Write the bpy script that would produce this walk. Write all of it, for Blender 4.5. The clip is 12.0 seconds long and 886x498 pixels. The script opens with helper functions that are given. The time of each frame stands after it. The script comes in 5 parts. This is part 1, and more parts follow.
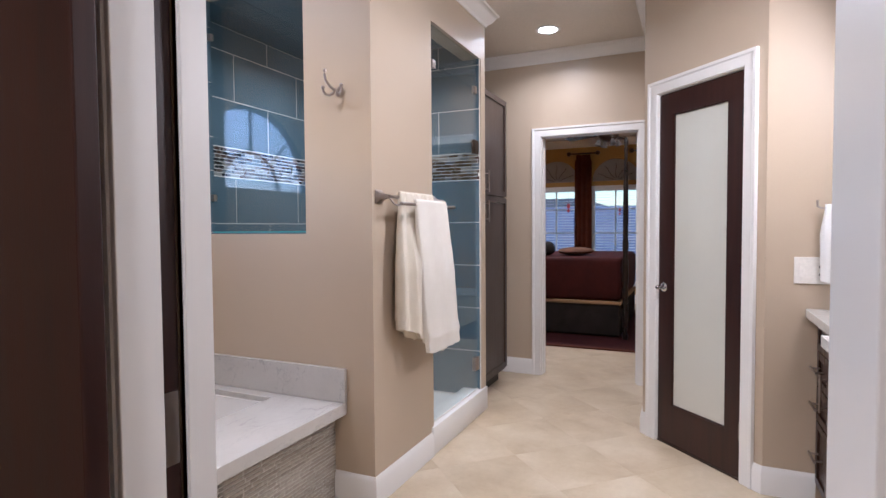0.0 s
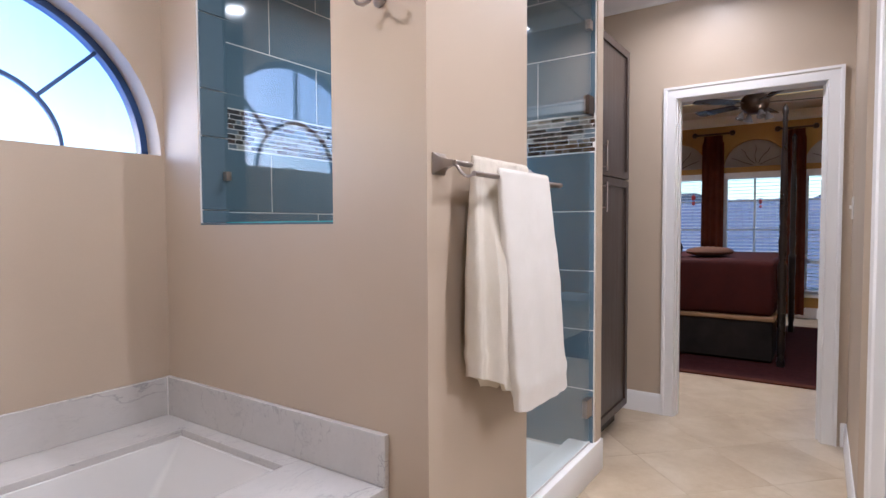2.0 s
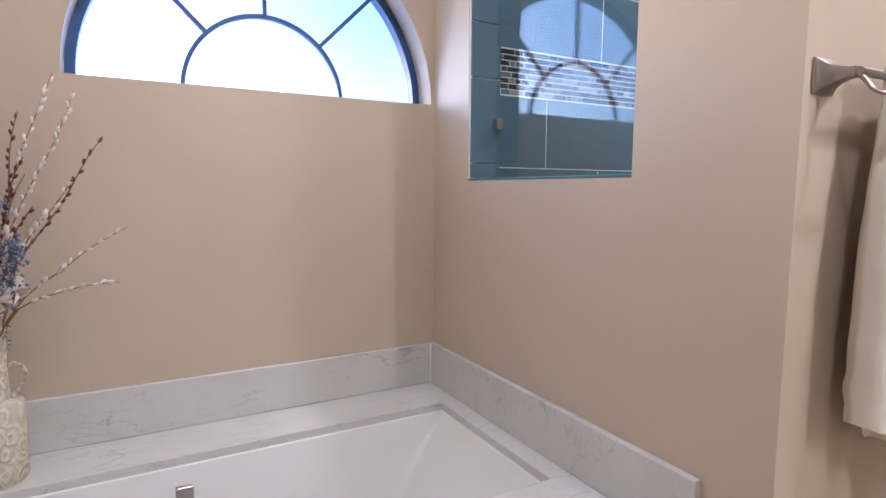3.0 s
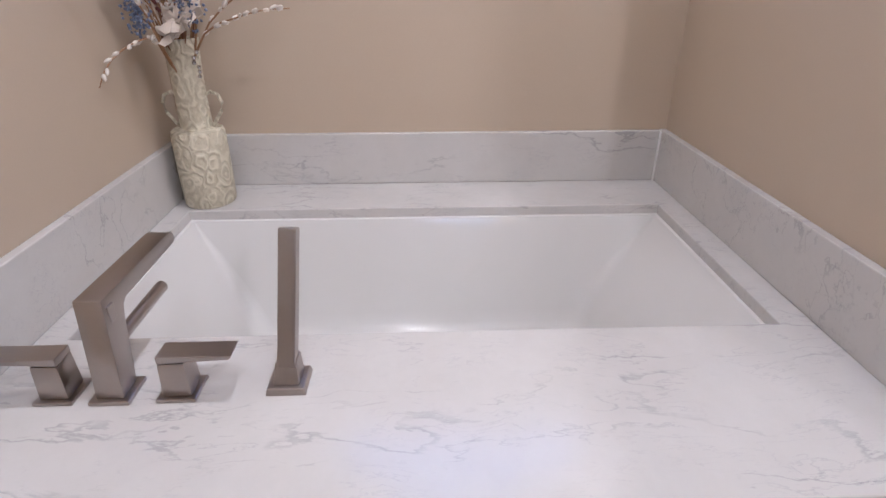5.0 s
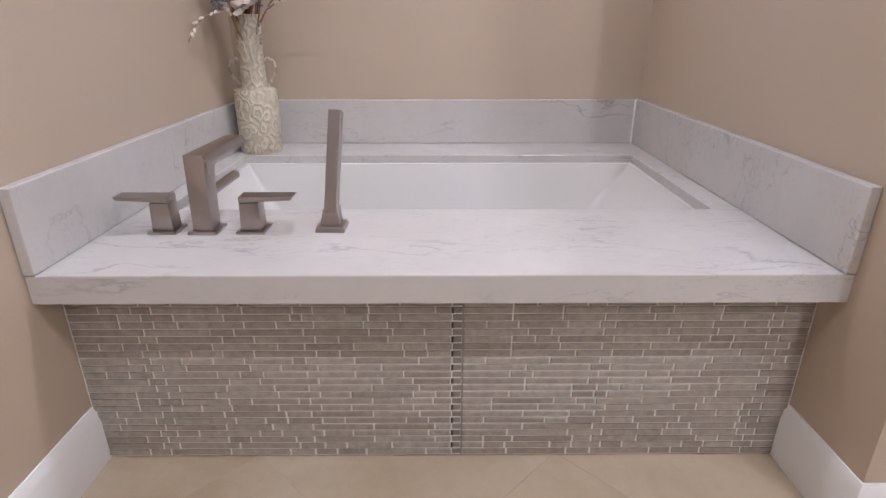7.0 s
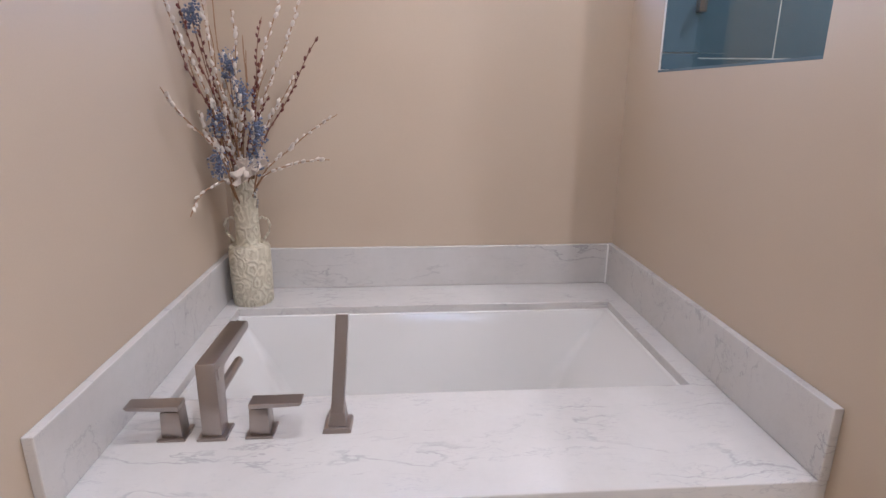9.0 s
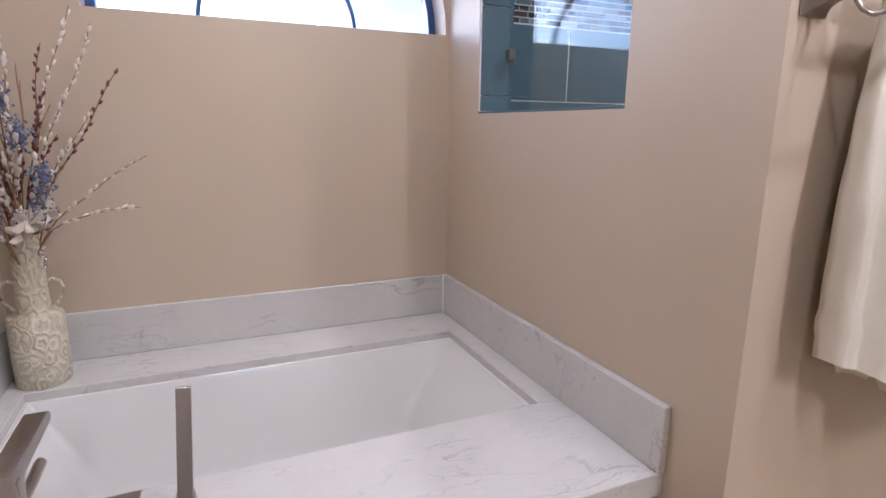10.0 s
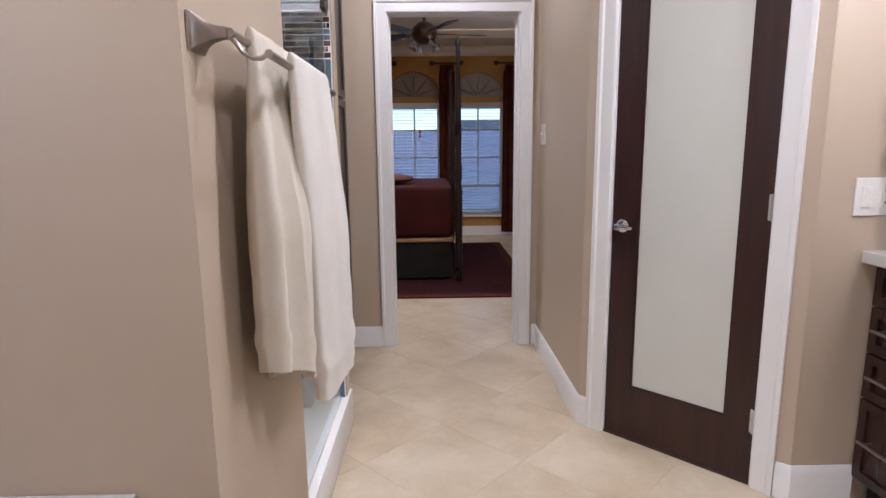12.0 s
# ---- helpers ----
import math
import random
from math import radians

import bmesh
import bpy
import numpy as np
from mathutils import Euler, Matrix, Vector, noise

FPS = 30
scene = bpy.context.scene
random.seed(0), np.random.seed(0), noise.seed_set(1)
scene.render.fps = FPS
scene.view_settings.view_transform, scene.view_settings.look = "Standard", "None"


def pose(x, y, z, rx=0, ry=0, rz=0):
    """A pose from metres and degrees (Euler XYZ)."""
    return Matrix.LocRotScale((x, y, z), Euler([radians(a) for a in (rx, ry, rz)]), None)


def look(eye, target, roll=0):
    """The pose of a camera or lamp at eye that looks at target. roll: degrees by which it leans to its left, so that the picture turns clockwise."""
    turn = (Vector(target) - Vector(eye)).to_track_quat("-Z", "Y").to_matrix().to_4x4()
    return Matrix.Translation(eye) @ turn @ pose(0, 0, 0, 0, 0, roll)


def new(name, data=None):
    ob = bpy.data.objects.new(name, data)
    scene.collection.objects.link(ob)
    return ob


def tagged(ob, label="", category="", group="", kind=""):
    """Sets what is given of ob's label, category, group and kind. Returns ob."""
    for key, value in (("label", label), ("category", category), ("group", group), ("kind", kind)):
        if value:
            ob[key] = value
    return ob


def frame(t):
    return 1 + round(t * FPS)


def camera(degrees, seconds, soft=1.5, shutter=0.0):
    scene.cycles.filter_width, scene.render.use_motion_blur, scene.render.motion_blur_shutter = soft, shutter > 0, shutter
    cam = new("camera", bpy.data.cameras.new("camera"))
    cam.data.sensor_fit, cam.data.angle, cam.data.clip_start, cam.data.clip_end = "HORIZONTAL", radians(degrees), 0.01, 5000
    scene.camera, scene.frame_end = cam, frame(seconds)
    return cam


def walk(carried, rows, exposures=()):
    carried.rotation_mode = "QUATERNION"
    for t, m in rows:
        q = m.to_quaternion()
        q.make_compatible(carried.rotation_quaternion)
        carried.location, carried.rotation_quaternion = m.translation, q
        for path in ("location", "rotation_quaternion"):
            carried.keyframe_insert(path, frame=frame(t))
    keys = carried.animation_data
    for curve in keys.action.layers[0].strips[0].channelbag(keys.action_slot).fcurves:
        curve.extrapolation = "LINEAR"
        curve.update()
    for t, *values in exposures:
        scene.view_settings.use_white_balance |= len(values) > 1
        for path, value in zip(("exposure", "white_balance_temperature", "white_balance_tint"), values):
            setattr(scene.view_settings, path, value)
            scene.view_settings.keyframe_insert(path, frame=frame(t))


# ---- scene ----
cam = camera(77.3, 12.0)
PATH = [
    (0, (1.325, -2.158, 1.282), (0.503, -0.337, 1.204), -0.4),
    (0.5, (1.260, -1.900, 1.286), (0.528, -0.042, 1.203), -0.3),
    (1, (1.173, -1.668, 1.265), (0.471, 0.203, 1.183), -0.4),
    (1.5, (1.086, -1.446, 1.251), (0.259, 0.374, 1.172), -0.5),
    (2, (0.915, -1.26, 1.248), (-0.213, 0.389, 1.164), -0.3),
    (2.5, (0.735, -1.137, 1.245), (-0.762, 0.185, 1.151), -0.9),
    (4.5, (0.23, -0.749, 1.102), (-1.599, -0.62, 0.302), 0.5),
    (5, (0.315, -0.753, 1.058), (-1.471, -0.683, 0.16), -0.0),
    (5.5, (0.418, -0.745, 1.025), (-1.359, -0.688, 0.11), 0.1),
    (6, (0.574, -0.728, 0.977), (-1.207, -0.696, 0.066), -0.0),
    (6.5, (0.708, -0.74, 0.903), (-1.075, -0.728, -0.002), 0.1),
    (7, (0.74, -0.738, 0.873), (-1.115, -0.727, 0.124), -0.0),
    (7.5, (0.724, -0.728, 0.917), (-1.183, -0.714, 0.314), -0.1),
    (9.5, (0.706, -0.850, 1.220), (-1.215, -0.572, 0.747), 0.5),
    (10, (0.656, -0.9, 1.212), (-1.13, -0.113, 0.779), 0.6),
    (10.5, (0.589, -0.997, 1.195), (-0.935, 0.237, 0.801), 0.9),
    (11, (0.548, -0.977, 1.229), (-0.459, 0.699, 0.81), -0.9),
    (11.5, (0.426, -0.903, 1.24), (-0.099, 0.983, 0.834), -0.6),
    (12, (0.394, -0.924, 1.223), (0.429, 1.047, 0.885), -0.6),
]
walk(cam, [(t, look(eye, target, roll)) for t, eye, target, roll in PATH], [(0, 1.54, 4700, 10), (1, 1.58, 4700, 10), (4.5, 1.6, 4700, 10), (7.5, 1.6, 4700, 10), (9.5, 1.55, 4700, 10), (11, 1.53, 4700, 10), (12, 1.47, 4700, 10)])

# ---- world, sun, lamps ----
world = bpy.data.worlds.new("sky")
scene.world = world
world.use_nodes = True
wn = world.node_tree
sky = wn.nodes.new("ShaderNodeTexSky")
sky.sky_type, sky.sun_disc = "NISHITA", False
sky.sun_elevation, sky.sun_rotation = radians(11), radians(250)
wn.links.new(sky.outputs["Color"], wn.nodes["Background"].inputs["Color"])
wn.nodes["Background"].inputs["Strength"].default_value = 0.15
sun = new("sun", bpy.data.lights.new("sun", "SUN"))
sun.data.energy, sun.data.angle, sun.data.color = 0.7, radians(10), (1.0, 0.92, 0.84)
sun.matrix_world = look((0, 0, 30), (0 - math.sin(radians(250)) * -30, -math.cos(radians(250)) * 30, 30 - 7.5))
WARM = (1.0, 0.775, 0.60)


def lamp(name, place, target, watts, size, color=WARM, size_y=None, spread=150):
    ob = new(name, bpy.data.lights.new(name, "AREA"))
    ob.data.energy, ob.data.size, ob.data.color, ob.data.spread = watts, size, color, radians(spread)
    ob.data.shape = "DISK"
    if size_y:
        ob.data.shape, ob.data.size_y = "RECTANGLE", size_y
    ob.matrix_world = look(place, target)
    return ob


WINX = -1.50
# Hall can, then tub can; the last two are assumed, added for room light.
CANS = [(0.325, 1.985), (-0.68, -0.70), (0.85, -0.75), (0.85, 0.35)]
CEIL = 2.75
for (cx, cy), watts in zip(CANS, (4.3, 4.5, 4.5, 4.0)):
    lamp("can_lamp", (cx, cy, CEIL - 0.012), (cx + 0.0001, cy, 0), watts, 0.12)
# Unseen fill added to brighten the closet side of the doorway.
lamp("closet_fill", (0.9, -2.6, 2.70), (0.9001, -2.6, 0), 8.5, 0.12)
# Unseen fill added so that the shower tiles don't go black.
lamp("shower_fill", (-0.72, 0.78, 2.515), (-0.7201, 0.78, 0), 4.5, 0.10)
table_light = new("table_light", bpy.data.lights.new("table_light", "POINT"))
table_light.data.energy, table_light.data.shadow_soft_size, table_light.data.color = 100, 0.05, WARM
table_light.location = (1.85, 4.3, 0.83)
# Two unseen fills added near the bedroom ceiling to brighten bed and walls.
lamp("bedroom_fill", (0.4, 3.35, 2.72), (0.36, 3.75, 1.0), 6, 0.14)
lamp("bedroom_fill", (-1.0, 5.4, 2.70), (-1.0, 5.4001, 1.0), 17, 0.14)
lamp("vanity_lamp", (2.088, 0.25, 1.966), (1.2, 0.2501, 1.50), 12.5, 0.03, WARM, 1.0, 180)
lamp("window_daylight", (WINX, -0.597, 1.95), (0, -0.58, 1.85), 3.8, 1.5, (0.74, 0.81, 1.0), 1.0, 180)


# ---- materials ----
def mat(name, color, rough=0.5, metal=0.0, spec=0.5):
    m = bpy.data.materials.new(name)
    m.use_nodes = True
    b = m.node_tree.nodes["Principled BSDF"]
    b.inputs["Base Color"].default_value = (*color, 1)
    b.inputs["Roughness"].default_value = rough
    b.inputs["Metallic"].default_value = metal
    b.inputs["Specular IOR Level"].default_value = spec
    return m


def node(m, kind, **inputs):
    n = m.node_tree.nodes.new(kind)
    for k, v in inputs.items():
        n.inputs[k.replace("_", " ")].default_value = v
    return n


def link(m, a, b):
    m.node_tree.links.new(a, b)


def bsdf(m):
    return m.node_tree.nodes["Principled BSDF"]


def coords(m, scale=(1, 1, 1), world_space=True):
    if world_space:
        src = node(m, "ShaderNodeNewGeometry").outputs["Position"]
    else:
        src = node(m, "ShaderNodeTexCoord").outputs["Object"]
    mp = node(m, "ShaderNodeMapping")
    mp.inputs["Scale"].default_value = scale
    link(m, src, mp.inputs["Vector"])
    return mp.outputs["Vector"]


def noisy(m, vec, scale, detail=4.0, rough=0.55, distortion=0.0):
    n = node(m, "ShaderNodeTexNoise", Scale=scale, Detail=detail, Roughness=rough, Distortion=distortion)
    link(m, vec, n.inputs["Vector"])
    return n.outputs["Fac"]


def ramp(m, fac, stops):
    r = node(m, "ShaderNodeValToRGB")
    while len(r.color_ramp.elements) < len(stops):
        r.color_ramp.elements.new(0.5)
    for e, (p, c) in zip(r.color_ramp.elements, stops):
        e.position, e.color = p, (*c, 1) if len(c) == 3 else c
    link(m, fac, r.inputs["Fac"])
    return r.outputs["Color"]


def mix(m, a, b, fac, blend="MIX"):
    x = m.node_tree.nodes.new("ShaderNodeMix")
    x.data_type, x.blend_type = "RGBA", blend
    for sock, v in ((x.inputs[6], a), (x.inputs[7], b), (x.inputs[0], fac)):
        if isinstance(v, bpy.types.NodeSocket):
            link(m, v, sock)
        else:
            sock.default_value = (*v, 1) if isinstance(v, tuple) else v
    return x.outputs[2]


def bump(m, height, strength=0.2, distance=0.002):
    b = node(m, "ShaderNodeBump", Strength=strength, Distance=distance)
    link(m, height, b.inputs["Height"])
    link(m, b.outputs["Normal"], bsdf(m).inputs["Normal"])


def varied(name, c1, c2, rough, scale=3.0, fine=120.0, bump_s=0.15, metal=0.0, dist=0.001, rv=0.08, space=(1, 1, 1), world_space=True, spec=0.5, each=0.0, grain=0.6):
    m = mat(name, c1, rough, metal, spec)
    v = coords(m, space, world_space)
    a = noisy(m, v, scale)
    f = noisy(m, v, fine, 2.0)
    col = ramp(m, a, [(0.3, c1), (0.7, c2)])
    col = mix(m, col, ramp(m, f, [(0.3, (0.86, 0.86, 0.86)), (0.7, (1, 1, 1))]), grain, "MULTIPLY")
    if each:
        r = node(m, "ShaderNodeObjectInfo").outputs["Random"]
        col = mix(m, col, ramp(m, r, [(0, (1 - each,) * 3), (1, (1, 1, 1))]), 1.0, "MULTIPLY")
    link(m, col, bsdf(m).inputs["Base Color"])
    link(m, ramp(m, a, [(0.2, (rough - rv,) * 3), (0.8, (rough + rv,) * 3)]), bsdf(m).inputs["Roughness"])
    bump(m, f, bump_s, dist)
    return m


WALL = varied("wall_paint", (0.475, 0.390, 0.290), (0.50, 0.415, 0.31), 0.46, 1.6, 260, 0.10, dist=0.0005, spec=0.4, grain=0.15)
CEILPAINT = varied("ceiling_paint", (0.66, 0.61, 0.54), (0.69, 0.64, 0.57), 0.7, 2.0, 90, 0.25)
TRIM = varied("white_trim_paint", (0.78, 0.77, 0.755), (0.81, 0.80, 0.785), 0.30, 3, 150, 0.0, rv=0.015, grain=0.04)
GOLD = varied("ochre_wall_paint", (0.42, 0.24, 0.05), (0.48, 0.28, 0.07), 0.7, 3, 90, 0.1)
ESPRESSO = varied("espresso_wood", (0.022, 0.010, 0.008), (0.040, 0.017, 0.012), 0.32, 4, 40, 0.12, space=(9, 9, 0.6))
DARKDOOR = varied("mahogany_wood", (0.020, 0.006, 0.005), (0.038, 0.011, 0.008), 0.36, 4, 40, 0.1, space=(9, 9, 0.6))
GREYWOOD = varied("cabinet_wood", (0.032, 0.021, 0.017), (0.046, 0.030, 0.024), 0.34, 4, 40, 0.12, space=(9, 9, 0.6))
NICKEL = varied("brushed_nickel", (0.38, 0.34, 0.31), (0.42, 0.38, 0.35), 0.30, 8, 200, 0.04, metal=1.0, rv=0.04, grain=0.15)
CHROME = varied("polished_chrome", (0.62, 0.63, 0.66), (0.70, 0.70, 0.73), 0.10, 6, 200, 0.02, metal=1.0, rv=0.03)
ACRYLIC = varied("white_acrylic", (0.62, 0.607, 0.582), (0.645, 0.632, 0.607), 0.11, 2, 60, 0.0, rv=0.03, grain=0.03)
TERRY = varied("terry_cloth", (0.76, 0.70, 0.58), (0.80, 0.74, 0.63), 0.95, 12, 700, 0.9, dist=0.003, spec=0.1)
TERRYWHITE = varied("white_terry_cloth", (0.84, 0.80, 0.72), (0.88, 0.84, 0.77), 0.95, 12, 700, 0.9, dist=0.003, spec=0.1)
BRIGHTTERRY = varied("bright_terry_cloth", (0.86, 0.86, 0.85), (0.90, 0.90, 0.89), 0.95, 12, 700, 0.9, dist=0.003, spec=0.1)
GROUT = varied("pale_grout", (0.74, 0.72, 0.68), (0.80, 0.78, 0.74), 0.85, 8, 200, 0.3)
FLOORGROUT = varied("floor_grout", (0.52, 0.45, 0.34), (0.58, 0.51, 0.40), 0.85, 8, 300, 0.3)
MOSAICGROUT = varied("warm_grout", (0.78, 0.75, 0.70), (0.84, 0.81, 0.76), 0.85, 8, 300, 0.3)
SHTILE = varied("blue_grey_tile", (0.100, 0.152, 0.192), (0.118, 0.172, 0.215), 0.10, 2, 50, 0.003, rv=0.03, each=0.10, grain=0.1)
SHPAN = varied("shower_pan_acrylic", (0.76, 0.75, 0.73), (0.79, 0.78, 0.76), 0.3, 3, 80, 0.0, rv=0.02, grain=0.04)
PLASTIC = varied("ivory_plastic", (0.76, 0.73, 0.68), (0.8, 0.77, 0.72), 0.35, 3, 80, 0.02)
SLOT = mat("dark_slot", (0.02, 0.02, 0.02), 0.6)
CURTAIN = varied("rust_curtain", (0.105, 0.028, 0.014), (0.16, 0.045, 0.022), 0.85, 6, 300, 0.5, spec=0.1)
BEDSPREAD = varied("burgundy_bedspread", (0.038, 0.009, 0.008), (0.058, 0.013, 0.011), 0.85, 6, 200, 0.5, spec=0.15)
BEDBASE = varied("charcoal_skirt", (0.020, 0.018, 0.017), (0.032, 0.028, 0.026), 0.9, 6, 200, 0.4, spec=0.1)
RUGM = varied("maroon_rug", (0.028, 0.010, 0.012), (0.052, 0.019, 0.020), 0.95, 14, 300, 0.8, spec=0.05)
RUGEDGE = varied("rug_border", (0.06, 0.022, 0.014), (0.09, 0.032, 0.02), 0.95, 14, 300, 0.8, spec=0.05)
BLIND = varied("white_blind", (0.7, 0.69, 0.67), (0.76, 0.75, 0.73), 0.5, 5, 90, 0.05)
POSTWOOD = varied("black_stained_wood", (0.008, 0.006, 0.006), (0.016, 0.011, 0.010), 0.3, 5, 60, 0.08)
BRONZE = varied("dark_bronze", (0.05, 0.035, 0.025), (0.09, 0.06, 0.04), 0.4, 8, 90, 0.1, metal=0.8)
CREAM = varied("tan_fabric", (0.30, 0.19, 0.10), (0.38, 0.25, 0.14), 0.9, 8, 200, 0.4, spec=0.1)
PILLOW = varied("brown_pillow", (0.11, 0.055, 0.035), (0.15, 0.08, 0.05), 0.9, 8, 200, 0.4, spec=0.1)
# Navy frame; the blue bloom of its backlight is added to the colour.
BLOOMFRAME = varied("window_frame_paint", (0.025, 0.06, 0.18), (0.035, 0.08, 0.22), 0.4, 5, 90, 0.05)
# Grey fence wood with the blue of the dusk sky mixed into its colour.
FENCE = varied("dusk_tinted_fence", (0.20, 0.23, 0.37), (0.26, 0.29, 0.43), 0.9, 3, 60, 0.4, space=(6, 6, 0.7))
BRICK = varied("red_brick", (0.26, 0.10, 0.07), (0.34, 0.15, 0.10), 0.9, 6, 90, 0.5)
ROOF = varied("grey_shingle", (0.08, 0.08, 0.09), (0.12, 0.12, 0.13), 0.9, 4, 60, 0.5)
GRASS = varied("lawn", (0.04, 0.06, 0.02), (0.07, 0.09, 0.03), 0.95, 1.5, 40, 0.8)
TEAL = varied("pool_water", (0.02, 0.16, 0.22), (0.03, 0.20, 0.26), 0.1, 3, 20, 0.3)
RED = varied("red_ornament", (0.45, 0.03, 0.03), (0.5, 0.05, 0.04), 0.4, 6, 90, 0.05)
IRON = varied("wrought_iron", (0.07, 0.06, 0.05), (0.10, 0.09, 0.08), 0.5, 8, 120, 0.2)
FROST = varied("frosted_glass_sheet", (0.60, 0.60, 0.545), (0.63, 0.63, 0.57), 0.22, 2, 60, 0.0, rv=0.04, grain=0.05)
SHADEGLASS = varied("smoky_shade_glass", (0.16, 0.15, 0.15), (0.24, 0.23, 0.23), 0.3, 20, 90, 0.05)
MIRROR = mat("mirror_silver", (0.9, 0.9, 0.9), 0.02, 1.0)
FINFRAME = varied("finial_metal", (0.06, 0.04, 0.03), (0.08, 0.05, 0.03), 0.5, 5, 90, 0.1)


def glass(name, tint=(1, 1, 1)):
    m = bpy.data.materials.new(name)
    m.use_nodes = True
    nt = m.node_tree
    nt.nodes.clear()
    out = nt.nodes.new("ShaderNodeOutputMaterial")
    tr = nt.nodes.new("ShaderNodeBsdfTransparent")
    tr.inputs["Color"].default_value = (*tint, 1)
    gl = nt.nodes.new("ShaderNodeBsdfGlossy")
    gl.inputs["Roughness"].default_value = 0.0
    lw = nt.nodes.new("ShaderNodeLayerWeight")
    lw.inputs["Blend"].default_value = 0.5
    pw = nt.nodes.new("ShaderNodeMath")
    pw.operation = "POWER"
    pw.inputs[1].default_value = 4.4
    ma = nt.nodes.new("ShaderNodeMath")
    ma.operation = "MULTIPLY_ADD"
    ma.inputs[1].default_value, ma.inputs[2].default_value = 0.95, 0.045
    mx = nt.nodes.new("ShaderNodeMixShader")
    nt.links.new(lw.outputs["Facing"], pw.inputs[0])
    nt.links.new(pw.outputs[0], ma.inputs[0])
    nt.links.new(ma.outputs[0], mx.inputs[0])
    nt.links.new(tr.outputs[0], mx.inputs[1])
    nt.links.new(gl.outputs[0], mx.inputs[2])
    nt.links.new(mx.outputs[0], out.inputs["Surface"])
    return m


GLASS = glass("clear_glass", (0.90, 0.95, 0.96))
EDGE = varied("glass_edge", (0.10, 0.42, 0.45), (0.14, 0.50, 0.52), 0.15, 4, 50, 0.02)
WINGLASS = glass("window_glass", (0.97, 0.98, 1.0))
# Pane tint that filters the daylight bluer, in place of a bluer sky.
SKYGLASS = glass("sky_tinted_window_glass", (0.84, 0.88, 1.0))


def lamp_glow(name, color, strength):
    m = bpy.data.materials.new(name)
    m.use_nodes = True
    b = bsdf(m)
    b.inputs["Emission Color"].default_value = (*color, 1)
    b.inputs["Emission Strength"].default_value = strength
    return m


GLOW = lamp_glow("lamp_lens", (1, 0.9, 0.8), 24)


def quartz():
    m = mat("veined_quartz", (0.7, 0.69, 0.68), 0.16)
    v = coords(m)
    w = node(m, "ShaderNodeTexNoise", Scale=3.0, Detail=3.0, Roughness=0.5)
    link(m, v, w.inputs["Vector"])
    warp = mix(m, v, w.outputs["Color"], 0.10)
    sm = node(m, "ShaderNodeMapping")
    sm.inputs["Scale"].default_value, sm.inputs["Rotation"].default_value = (3.4, 0.85, 2.8), (0.12, 0, 0.22)
    link(m, warp, sm.inputs["Vector"])
    stretch = sm.outputs["Vector"]
    c = ramp(m, noisy(m, v, 5.0, 6, 0.7), [(0.3, (0.505, 0.487, 0.460)), (0.7, (0.56, 0.542, 0.515))])
    for scale, width, dark, mscale, lo in ((1.1, 0.0028, 0.64, 3.2, 0.45), (2.1, 0.0028, 0.66, 4.0, 0.47), (6.0, 0.0040, 0.80, 4.3, 0.48), (16.0, 0.008, 0.86, 6.0, 0.52)):
        n = noisy(m, stretch, scale, 8, 0.56, 0.1)
        vein = ramp(m, n, [(0.5 - width * 3.5, (1, 1, 1)), (0.5 - width * 0.3, (dark, dark, dark * 1.04)), (0.5 + width, (1, 1, 1))])
        mask = ramp(m, noisy(m, v, mscale, 5, 0.65), [(lo, (0, 0, 0)), (lo + 0.13, (1, 1, 1))])
        c = mix(m, c, vein, mask, "MULTIPLY")
    link(m, c, bsdf(m).inputs["Base Color"])
    link(m, ramp(m, noisy(m, v, 20, 4), [(0.3, (0.12,) * 3), (0.7, (0.19,) * 3)]), bsdf(m).inputs["Roughness"])
    return m


QUARTZ = quartz()


def travertine():
    m = mat("cream_travertine", (0.5, 0.42, 0.32), 0.28)
    g = node(m, "ShaderNodeNewGeometry").outputs["Position"]
    rnd = node(m, "ShaderNodeObjectInfo").outputs["Random"]
    add = node(m, "ShaderNodeVectorMath")
    sc = node(m, "ShaderNodeMath")
    sc.operation = "MULTIPLY"
    link(m, rnd, sc.inputs[0])
    sc.inputs[1].default_value = 40
    link(m, g, add.inputs[0])
    link(m, sc.outputs[0], add.inputs[1])
    v = add.outputs[0]
    cloud = ramp(m, noisy(m, v, 3.0, 5, 0.5, 0.35), [(0.25, (0.42, 0.335, 0.22)), (0.5, (0.535, 0.45, 0.32)), (0.75, (0.62, 0.545, 0.42))])
    fine = ramp(m, noisy(m, v, 28, 6, 0.7, 0.3), [(0.3, (0.88, 0.86, 0.83)), (0.65, (1, 1, 1))])
    c = mix(m, cloud, fine, 0.7, "MULTIPLY")
    c = mix(m, c, ramp(m, rnd, [(0, (0.95, 0.94, 0.92)), (1, (1, 1, 1))]), 1.0, "MULTIPLY")
    link(m, c, bsdf(m).inputs["Base Color"])
    link(m, ramp(m, noisy(m, v, 9, 5), [(0.3, (0.30,) * 3), (0.7, (0.42,) * 3)]), bsdf(m).inputs["Roughness"])
    bump(m, noisy(m, v, 45, 5, 0.7), 0.12, 0.0008)
    return m


TRAV = travertine()


